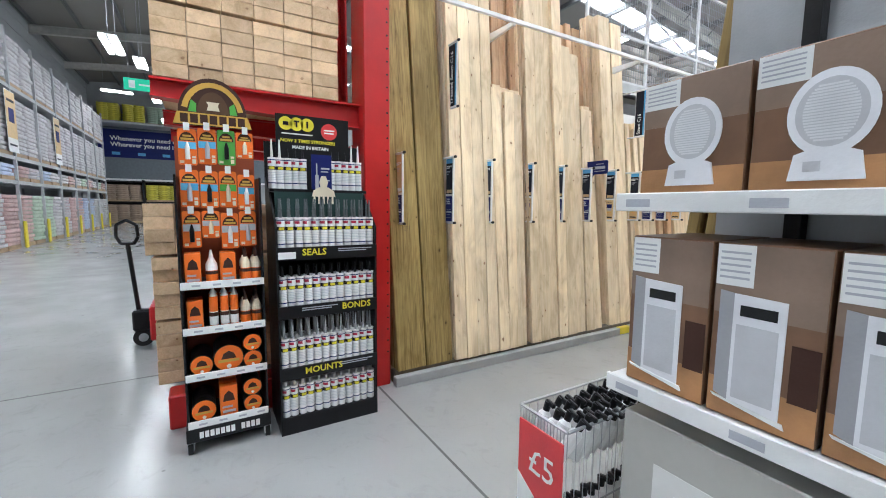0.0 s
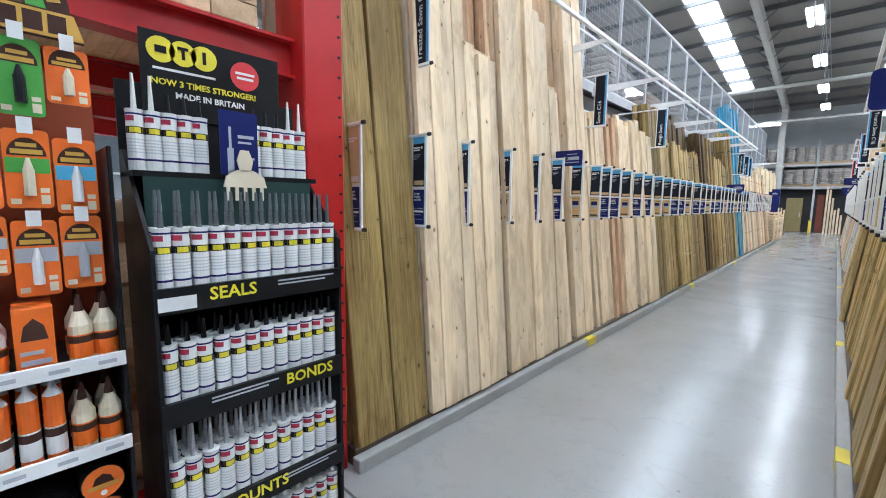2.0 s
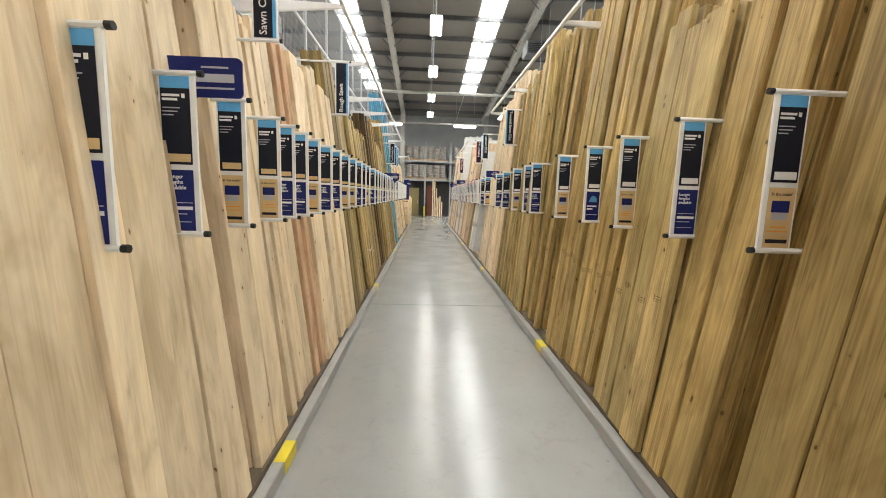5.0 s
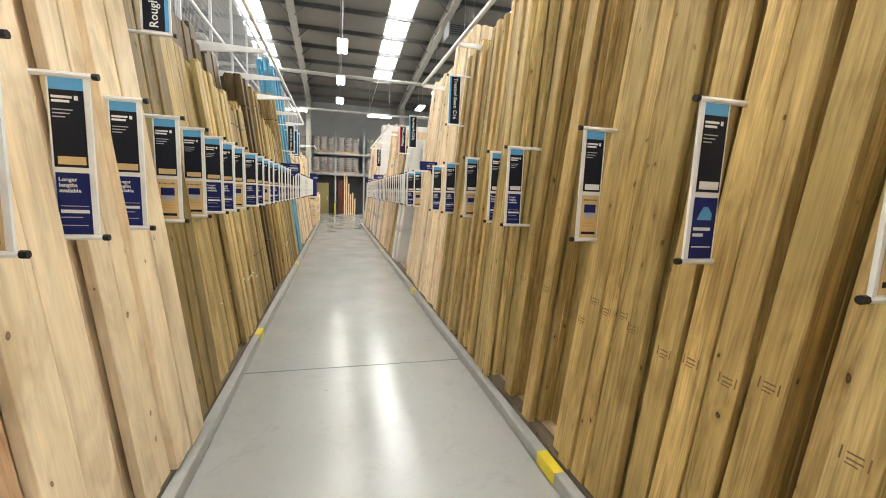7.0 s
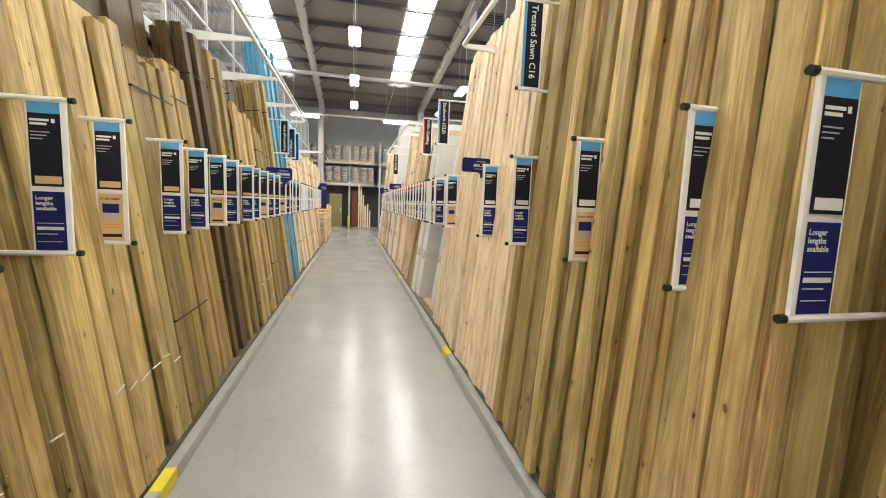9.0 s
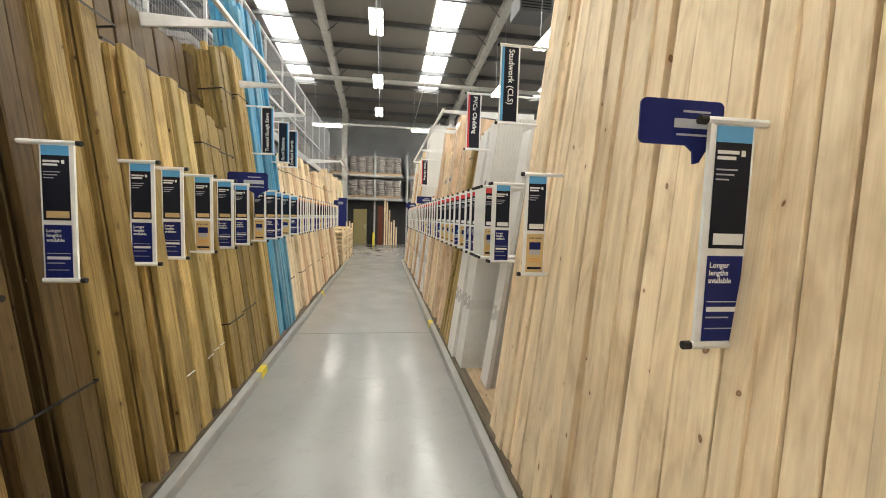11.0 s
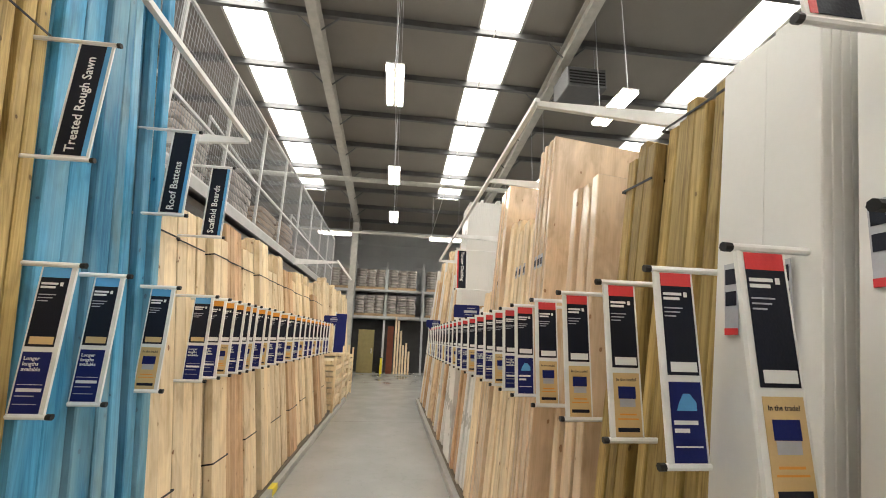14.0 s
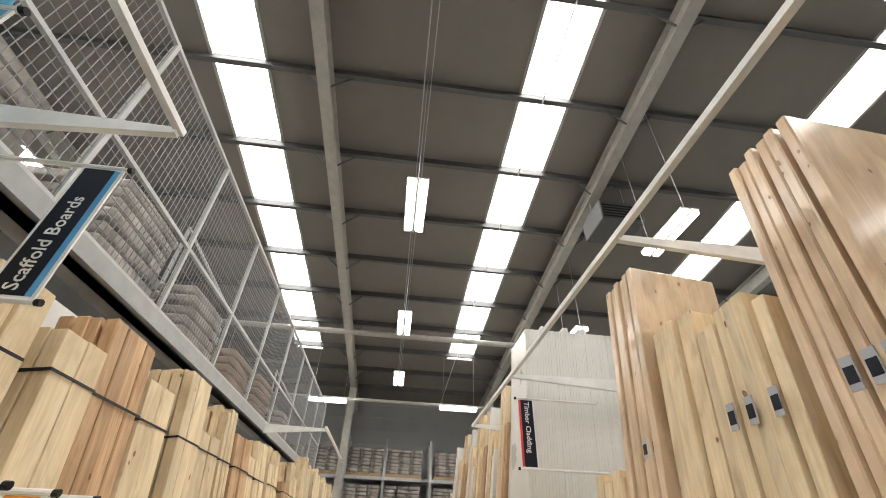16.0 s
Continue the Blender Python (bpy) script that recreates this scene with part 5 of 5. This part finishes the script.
def heater_box(x, z, w, h, tower):
    e = thing("heater_box", "printed brown box showing a white %s heater" % ("tower" if tower else "fan"), "box", pose(x, 1.405, z), "heater boxes")
    part("box", boxes((0.002, w - 0.002, 0, 0.3, 0, h), bev=0.003), BOXBROWN, e)
    part("floor_print", boxes((0.004, w - 0.004, -0.0012, 0, 0.004, h * 0.22)), BOXFLOOR, e)
    part("info_print", boxes((0.005, w * 0.38, -0.0018, -0.0002, h * 0.76, h - 0.004)), WHITE, e)
    part("fine_print", boxes(*[(0.012, w * 0.34, -0.0026, -0.0018, h * (0.8 + 0.035 * k), h * (0.812 + 0.035 * k)) for k in range(5)]), GREYPRINT, e)
    part("wall_print", boxes((0.004, w - 0.004, -0.0010, 0, h * 0.6, h - 0.004)), TAUPEPRINT, e)
    bm = bmesh.new()
    if tower:
        x0, x1 = w * 0.22, w * 0.69
        part("furniture_print", boxes((x1 + 0.012, w - 0.006, -0.0018, -0.0002, h * 0.2, h * 0.5)), DARKBROWN, e)
        prism(bm, [(x0 - 0.03, h * 0.13), (x0, h * 0.1), (x0, h * 0.72), (x0 - 0.03, h * 0.73)], -0.003, -0.0012, "y")
        part("side_print", bm, HEATD, e)
        bm = bmesh.new()
        prism(bm, [(x0, h * 0.1), (x1, h * 0.07), (x1, h * 0.71), (x0, h * 0.72)], -0.0032, -0.0012, "y")
        part("heater_print", bm, HEATW, e)
        part("grille_print", boxes((x0 + 0.008, x1 - 0.012, -0.0042, -0.0032, h * 0.13, h * 0.55)), HEATM, e)
        part("panel_print", boxes((x0 + 0.014, x1 - 0.016, -0.0042, -0.0032, h * 0.60, h * 0.66)), BLACKCAP, e)
        bm = bmesh.new()
        prism(bm, [(x0 - 0.035, h * 0.12), (x0 - 0.03, h * 0.105), (x1 + 0.012, h * 0.045), (x1 + 0.008, h * 0.075), (x0, h * 0.105)], -0.005, -0.0012, "y")
        part("foot_print", bm, WHITE, e)
    else:
        cx, cz, r = w * 0.52, h * 0.52, w * 0.27

        def oval(s, y0, y1):
            bm = bmesh.new()
            prism(bm, [(cx + s * r * math.cos(radians(a)), cz + s * r * 1.2 * math.sin(radians(a))) for a in range(0, 360, 12)], y0, y1, "y")
            return bm
        part("heater_print", oval(1.0, -0.003, -0.0012), HEATW, e)
        part("grille_print", oval(0.8, -0.0038, -0.003), HEATM, e)
        bm = bmesh.new()
        for k in range(-9, 10):
            half = r * 0.62 * math.sqrt(max(0.05, 1 - (k / 10.5) ** 2))
            box(bm, cx - half, cx + half, -0.0046, -0.0038, cz + k * r * 0.084 - 0.0018, cz + k * r * 0.084 + 0.0018)
        part("slat_print", bm, HEATS, e)
        bm = bmesh.new()
        prism(bm, [(cx - r * 0.86, h * 0.07), (cx + r * 0.86, h * 0.07), (cx + r * 0.74, h * 0.25), (cx + r * 0.4, h * 0.28), (cx - r * 0.4, h * 0.28), (cx - r * 0.74, h * 0.25)], -0.0056, -0.0012, "y")
        part("foot_print", bm, HEATW, e)
        part("dial_print", boxes((cx - r * 0.5, cx - r * 0.1, -0.0064, -0.0056, h * 0.13, h * 0.2)), HEATM, e)


for k in range(6):
    heater_box(-0.3 + 0.22 * k, 1.062, 0.215, 0.415, True)
for k in range(5):
    heater_box(-0.29 + 0.26 * k, 1.592, 0.255, 0.29, False)
for k in range(2):
    e = thing("heater_carton", "grey printed carton with a convector heater", "box", pose(-0.3 + 0.66 * k, 1.41, 0.222), "heater cartons")
    part("box", boxes((0, 0.64, 0, 0.3, 0, 0.74), bev=0.004), GREYPVC, e)
    part("panel_print", boxes((0.1, 0.62, -0.0015, 0, 0.3, 0.62)), PVC, e)
    part("heater_print", boxes((0.16, 0.6, -0.003, -0.0015, 0.36, 0.56)), HEATW, e)

# ---- wire dump bin of bottles with a price card ----
binn = thing("dump_bin", "wire dump bin full of black-capped bottles", "bin", pose(-0.65, 1.32, 0))
bx, by, bz = 0.22, 0.54, 0.84
bm = bmesh.new()
for z in (0.05, 0.3, 0.55, bz):
    for a, b in (((0, 0), (bx, 0)), ((bx, 0), (bx, by)), ((bx, by), (0, by)), ((0, by), (0, 0))):
        rod(bm, (*a, z), (*b, z), 0.006 if z == bz else 0.003, 6)
part("rim", bm, STEEL, binn)
bm = bmesh.new()
for k in range(16):
    for y in (0, by):
        rod(bm, (bx * k / 15, y, 0), (bx * k / 15, y, bz), 0.0018, 5)
for k in range(14):
    for x in (0, bx):
        rod(bm, (x, by * k / 13, 0), (x, by * k / 13, bz), 0.0016, 5)
tagged(part("wire_mesh", bm, STEEL, binn), kind="stuff")
card = part("price_card", boxes((0.01, bx - 0.005, -0.014, -0.008, 0.3, 0.8)), REDP, binn, "red and white price card")
part("lettering", lettering("£5", 0.125, WHITE, 0.0), None, card, m=pose(bx / 2 + 0.015, -0.0165, 0.635))
bm = bmesh.new()
prism(bm, [(0.01, 0.3), (bx - 0.005, 0.3), (bx - 0.005, 0.49), (bx * 0.62, 0.52), (0.01, 0.60)], -0.0155, -0.014, "y")
part("white_field", bm, WHITE, card)
part("small_print", boxes((0.03, 0.16, -0.0165, -0.0155, 0.44, 0.455), (0.03, 0.2, -0.0165, -0.0155, 0.40, 0.408), (0.03, 0.18, -0.0165, -0.0155, 0.38, 0.388)), NAVY, card)
proto = thing("spray_bottle", "white bottle with a black cap lying in the bin", "bottle", pose(-0.6, 1.385, 0.80, -12, 10, 0), "binned bottles")
part("body", rods(((0, 0, -0.1), (0, 0, 0.012), 0.022), seg=12), WHITE, proto)
part("cap", rod(bmesh.new(), (0, 0, 0.024), (0, 0, 0.06), 0.012, 12, 0.014), GLOSSBLACK, proto)
part("trigger", boxes((-0.01, 0.03, -0.008, 0.008, 0.048, 0.066), bev=0.003), GLOSSBLACK, proto)
part("collar", rod(bmesh.new(), (0, 0, 0.012), (0, 0, 0.026), 0.022, 12, 0.012), WHITE, proto)
for z in (0.52, 0.24):
    for j in range(11):
        copy_thing(proto, pose(-0.47, 1.37 + 0.045 * j, z + rnd.uniform(-0.01, 0.01), rnd.uniform(-8, 8), rnd.uniform(-6, 2), rnd.uniform(-60, 60)))
for i in range(4):
    for j in range(11):
        if i or j:
            copy_thing(proto, pose(-0.6 + 0.047 * i, 1.385 + 0.046 * j, 0.80 + rnd.uniform(-0.015, 0.015), rnd.uniform(-25, -5), rnd.uniform(6, 20), 0))

# ---- far end: pallet rack, packs, doors and stored lengths ----
WRAPPED = paint("wrapped_grey_packs", (0.33, 0.30, 0.27), 0.3, var=0.4, scale=5)
BROWNSACK = paint("brown_paper_sack", (0.33, 0.24, 0.17), 0.7, var=0.25)
WHITESACK = paint("white_paper_sack", (0.54, 0.52, 0.52), 0.6, var=0.2, scale=9)
PINKSACK = paint("pink_paper_sack", (0.52, 0.36, 0.33), 0.6, var=0.25, scale=9)
GREENSACK = paint("green_paper_sack", (0.45, 0.55, 0.42), 0.6, var=0.25, scale=9)
BLUESACK = paint("blue_white_sack", (0.45, 0.52, 0.66), 0.55, var=0.25, scale=9)
YELLOWSACK = paint("yellow_sack", (0.65, 0.58, 0.06), 0.55, var=0.35, scale=7)
PALLETWOOD = wood("pallet_wood", (0.45, 0.33, 0.2), (0.3, 0.2, 0.12), (0.15, 0.09, 0.05), along="x")


def sack_mesh(w, d, h, material):
    bm = bmesh.new()
    box(bm, -w / 2, w / 2, -d / 2, d / 2, 0, h)
    bmesh.ops.subdivide_edges(bm, edges=bm.edges[:], cuts=2, use_grid_fill=True)
    for v in bm.verts:
        fx, fy = abs(v.co.x) / (w / 2), abs(v.co.y) / (d / 2)
        v.co.z = h / 2 + (v.co.z - h / 2) * (1.08 - 0.3 * max(fx, fy) ** 3)
        v.co.x *= 1 - 0.05 * fy ** 4
    return mesh_of(bm, material, True)


SACKS = {}


def sack_pallet(m, material, label, layers, cols=2, w=1.1, d=1.0, h=0.13):
    e = thing("sack_pallet", label, "pallet", m, "sack pallets")
    part("pallet", boxes((-w / 2, w / 2, -d / 2, d / 2, 0.1, 0.13), *[(-w / 2, w / 2, y - 0.05, y + 0.05, 0, 0.1) for y in (-d / 2 + 0.05, 0, d / 2 - 0.05)]), PALLETWOOD, e)
    key = (w, d, h, cols, material.name)
    if key not in SACKS:
        SACKS[key] = sack_mesh(w / cols, d, h, material)
    for k in range(layers):
        for c in range(cols):
            part("sack", SACKS[key], None, e, m=pose(-w / 2 + (c + 0.5) * w / cols + rnd.uniform(-0.02, 0.02), rnd.uniform(-0.03, 0.03), 0.13 + k * h * 0.98, 0, 0, rnd.uniform(-2, 2)))
    return e


def rack_frame(name, label, posts, y0, y1, beams, z1, material):
    e = thing(name, label, "rack")
    for p in posts:
        for y in (y0, y1):
            part("upright", boxes((p - 0.05, p + 0.05, y - 0.04, y + 0.04, 0, z1)), material, e)
    for z in beams:
        for y in (y0, y1):
            part("beam", boxes((posts[0], posts[-1], y - 0.03, y + 0.03, z - 0.12, z)), material, e)
        part("shelf", boxes((posts[0], posts[-1], y0, y1, z - 0.02, z + 0.002)), material, e)
    return e


rack_frame("pallet_rack", "grey steel pallet rack at the end of the aisle", [-7.4, -3.55, -1.92, 0.0, 1.8, 5.0], 34.0, 35.0, (2.8, 4.15), 5.6, RACKGREY)
for x in (-2.75, -1.1, 0.9, -4.6, -6.2, 3.2):
    for z in (2.8, 4.15):
        sack_pallet(pose(x, 34.5, z), WRAPPED, "film-wrapped pallet of grey packs", 7, 3, 1.45, 0.95, 0.135)
# near-black sheet added to paint in the deep shade under the rack
RECESS_SHADE = paint("dark_recess", (0.05, 0.05, 0.05), 0.7)
tagged(part("recess_panel", boxes((-7.4, 5.0, 34.9, 34.95, 0, 2.65)), RECESS_SHADE), "dark panel behind the lower rack bay", "panel", kind="structure")
OLIVE = paint("olive_door", (0.22, 0.18, 0.07), 0.5)
e = thing("sample_door", "olive brown door leaf standing under the rack", "door", pose(-3.15, 33.9, 0))
part("leaf", boxes((0, 0.78, 0, 0.05, 0.02, 2.1), bev=0.005), OLIVE, e)
part("handle_plate", boxes((0.66, 0.7, -0.01, 0, 0.95, 1.2)), STEEL, e)
e = thing("stored_panel", "dark red-brown panel leaning under the rack", "panel", pose(-1.72, 33.95, 0))
part("leaf", boxes((0, 0.3, 0, 0.04, 0, 2.3)), paint("redbrown_panel", (0.16, 0.05, 0.03), 0.5), e)
for k, (x, z) in enumerate(((-1.35, 2.75), (-1.22, 2.6), (-1.08, 2.1), (-0.95, 1.4), (-0.8, 1.5), (-0.66, 1.1))):
    e = thing("moulding_length", "pale timber moulding standing upright", "moulding", pose(x, 33.85, 0, 2 + k % 2), "stored mouldings")
    part("length", boxes((0, 0.09, 0, 0.03, 0, z), bev=0.003), PALE, e)
e = thing("bollard", "yellow steel guard post at the rack foot", "bollard", pose(-1.95, 33.7, 0))
part("post", rods(((0, 0, 0), (0, 0, 0.75), 0.06), seg=14), YELLOW, e)
part("cap", rods(((0, 0, 0.75), (0, 0, 0.78), 0.055), seg=14), BLACKCAP, e)

# packs of timber and a sign totem where the west rack ends
for k, (y, z1) in enumerate(((22.55, 1.2), (24.0, 1.4), (25.4, 1.3))):
    e = thing("timber_crate", "low crate of pale timber offcuts beside the aisle", "crate", pose(-2.68, y, 0), "timber crates")
    for j in range(int(z1 / 0.12)):
        part("slat", boxes((-0.9, 0, 0.0, 1.3, 0.02 + j * 0.12, 0.105 + j * 0.12), bev=0.004) if j % 3 else boxes((-0.9, -0.04, 0.03, 1.27, 0.02 + j * 0.12, 0.105 + j * 0.12)), PALE, e)
    for y2 in (-0.02, 1.25):
        part("corner_post", boxes((-0.04, 0.01, y2, y2 + 0.07, 0, z1 + 0.1)), PALE, e)
e = thing("sign_totem", "navy sign panel on a white post by the aisle", "sign", pose(-2.75, 24.6, 0))
part("panel", boxes((-0.3, 0.0, -0.02, 0.02, 0.9, 2.35)), NAVY, e)
part("post", boxes((-0.32, -0.29, -0.02, 0.02, 0, 2.4)), WHITE, e)
for y in (25.2, 27.0, 28.8, 30.6):
    e = thing("timber_pack", "tall pack of pale boards on end beyond the aisle racks", "timber", pose(-3.3, y, 0.0), "far timber packs")
    for j in range(5):
        part("board", board_mesh(0.22, 0.3, 3.3 + 0.1 * (j % 3), PALE), None, e, m=pose(0, j * 0.24, 0, 0, 5, 180))
for y in (25.4, 27.2, 29.0, 30.8):
    e = thing("timber_pack", "tall pack of pale boards on end beyond the aisle racks", "timber", pose(0.0, y, 0.0), "far timber packs")
    for j in range(5):
        part("board", board_mesh(0.22, 0.3, 3.1 + 0.1 * (j % 3), PALE if j % 2 else PVC), None, e, m=pose(0, j * 0.24, 0, 0, 5, 0))

# goods on the mezzanine behind the mesh
for k, y in enumerate((6.4, 9.9, 13.0, 15.6, 17.4, 19.2, 21.0, 22.7, 24.5, 26.4)):
    sack_pallet(pose(-6.3, y, MZ), WRAPPED if k % 3 else BROWNSACK, "shrink-wrapped pallet of goods on the mezzanine", 9 - k % 4, 2, 1.2, 1.0)
for k, y in enumerate((7.2, 9.2, 11.6, 14.2, 16.4, 18.3, 20.1, 21.8, 23.4, 25.6)):
    sack_pallet(pose(-4.85, y, MZ), (WRAPPED, WRAPPED, BROWNSACK, WRAPPED, WRAPPED, WRAPPED, WRAPPED, BROWNSACK, BROWNSACK, WRAPPED)[k], "shrink-wrapped pallet of goods on the mezzanine", (6, 8, 5, 7, 6, 8, 7, 6, 7, 6)[k], 2, 1.1, 1.0)

# ---- west hall: rack of bagged plaster, wall shelving and banner ----
posts = [-16.2 - 2.5 * k for k in range(8)]
rack_frame("bag_rack", "long grey pallet rack of bagged building materials", posts[::-1], -6.1, -4.9, (2.25, 3.05, 5.35), 7.2, RACKGREY)
mats = (WHITESACK, PINKSACK, GREENSACK, WHITESACK, PINKSACK, BLUESACK, WHITESACK)
for i, p in enumerate(posts[:-1]):
    for c, x in enumerate((p - 0.68, p - 1.82)):
        sack_pallet(pose(x, -5.4, 0), mats[(i + c) % 7], "pallet stacked with printed paper sacks", 12, 1, 1.0, 1.0, 0.14)
        sack_pallet(pose(x, -5.4, 2.25), mats[(i + 2 * c + 3) % 7], "pallet stacked with printed paper sacks", 3, 1, 1.0, 1.0)
        sack_pallet(pose(x, -5.4, 3.05), WHITESACK, "pallet stacked with white paper sacks", 13, 1, 1.05, 1.0, 0.14)
        sack_pallet(pose(x, -5.4, 5.35), WHITESACK, "pallet stacked with white paper sacks", 11, 1, 1.05, 1.0, 0.14)
for p in posts:
    e = thing("rack_guard", "yellow steel guard at the foot of a rack upright", "guard", pose(p, -4.82, 0), "rack guards")
    part("guard", boxes((-0.09, 0.09, -0.02, 0.05, 0, 0.9), bev=0.02), YELLOW, e)
for x in (-18.4, -23.4):
    e = thing("rack_banner", "tan and white banner hung on the bag rack", "sign", pose(x, -4.82, 3.15), "rack banners")
    part("panel", boxes((-0.42, 0.42, 0, 0.01, 0, 1.95)), WHITE, e)
    part("tan_field", boxes((-0.4, 0.4, 0.01, 0.014, 0.45, 1.93)), TAN, e)
    part("badge", boxes((-0.22, 0.22, 0.014, 0.018, 0.95, 1.4)), NAVY, e)
    part("print", boxes((-0.3, 0.3, 0.014, 0.018, 1.6, 1.68), (-0.3, 0.3, 0.01, 0.014, 0.2, 0.26)), BLACK, e)
WX = HX0 + 0.3
ban = thing("wall_banner", "wide navy banner with white lettering on the end wall", "sign", pose(WX + 0.05, -6.1, 5.0))
part("panel", boxes((0, 0.03, 0, 8.2, 0, 2.1)), NAVY, ban)
part("lettering", lettering("Whenever you need it.\nWherever you need it.", 0.46, WHITE, 0.008, 0.004, "LEFT"), None, ban, m=pose(0.036, 0.75, 1.30, 0, 0, 90))
part("small_print", boxes(*[(0.03, 0.036, 0.8 + 1.6 * k, 1.3 + 1.6 * k, 0.2, 0.42) for k in range(4)]), SKY, ban)
tagged(part("wall_panel", boxes((WX - 0.1, WX + 0.02, -6.5, 9.0, 3.35, 7.4)), paint("slate_wall", (0.16, 0.18, 0.20), 0.6)), "slate grey wall panel over the shelving", "wall", kind="structure")
tagged(part("wall_upstand", boxes((WX, WX + 0.3, -6.5, 9.0, 7.3, 7.45), (WX, WX + 0.12, -6.5, 9.0, 3.25, 3.4)), WHITE), "pale trim along the wall panel", "trim", kind="structure")
wsh = thing("wall_shelving", "black framed shelving against the end wall", "shelf", pose(WX, -6.0, 0))
for y in (0.0, 2.6, 5.2, 7.8):
    part("upright", boxes((0, 1.2, y - 0.06, y + 0.06, 0, 3.3)), BLACKCAP, wsh)
for z in (1.65, 3.2):
    part("shelf", boxes((0, 1.2, 0, 7.8, z - 0.08, z)), BLACKCAP, wsh)
part("back", boxes((0, 0.02, 0, 7.8, 0, 3.2)), BLACKCAP, wsh)
for j, mtl in enumerate((BROWNSACK, YELLOWSACK, YELLOWSACK)):
    for z, n in ((0.0, 9), (1.65, 8)):
        sack_pallet(pose(WX + 0.65, -6.0 + 1.3 + 2.6 * j, z, 0, 0, 90), mtl, "shelf bay stacked with %s sacks" % ("brown" if mtl is BROWNSACK else "yellow and grey"), n, 3, 2.3, 1.05, 0.145)
for j in range(6):
    sack_pallet(pose(WX + 0.8, -5.2 + 1.5 * j, 7.45, 0, 0, 90), (YELLOWSACK, YELLOWSACK, GREENSACK)[j % 3], "pallet of printed sacks on the upper store level", 9, 2, 1.3, 1.0, 0.14)
tagged(part("upper_store_deck", boxes((WX, WX + 2.0, -6.5, 9.0, 7.3, 7.44)), RACKGREY), "grey deck of the upper store", "deck", kind="structure")
ex = thing("exit_sign", "green running-way exit sign hung from the roof", "sign", pose(-25, -1.9, 7.3))
part("panel", boxes((-0.02, 0.02, -0.7, 0.7, -0.28, 0.28)), glow("exit_green", (0.05, 0.42, 0.22), 0.6), ex)
part("symbol", boxes((0.02, 0.025, -0.1, 0.5, -0.04, 0.04), (0.02, 0.025, -0.5, -0.25, -0.18, 0.18)), WHITE, ex)
part("hanger", rods(((0, -0.5, 0.28), (0, -0.5, 3.4), 0.01), ((0, 0.5, 0.28), (0, 0.5, 3.4), 0.01)), STEEL, ex)
speech_sign(-0.66, 2.24, 1.851, 1, 0.8)
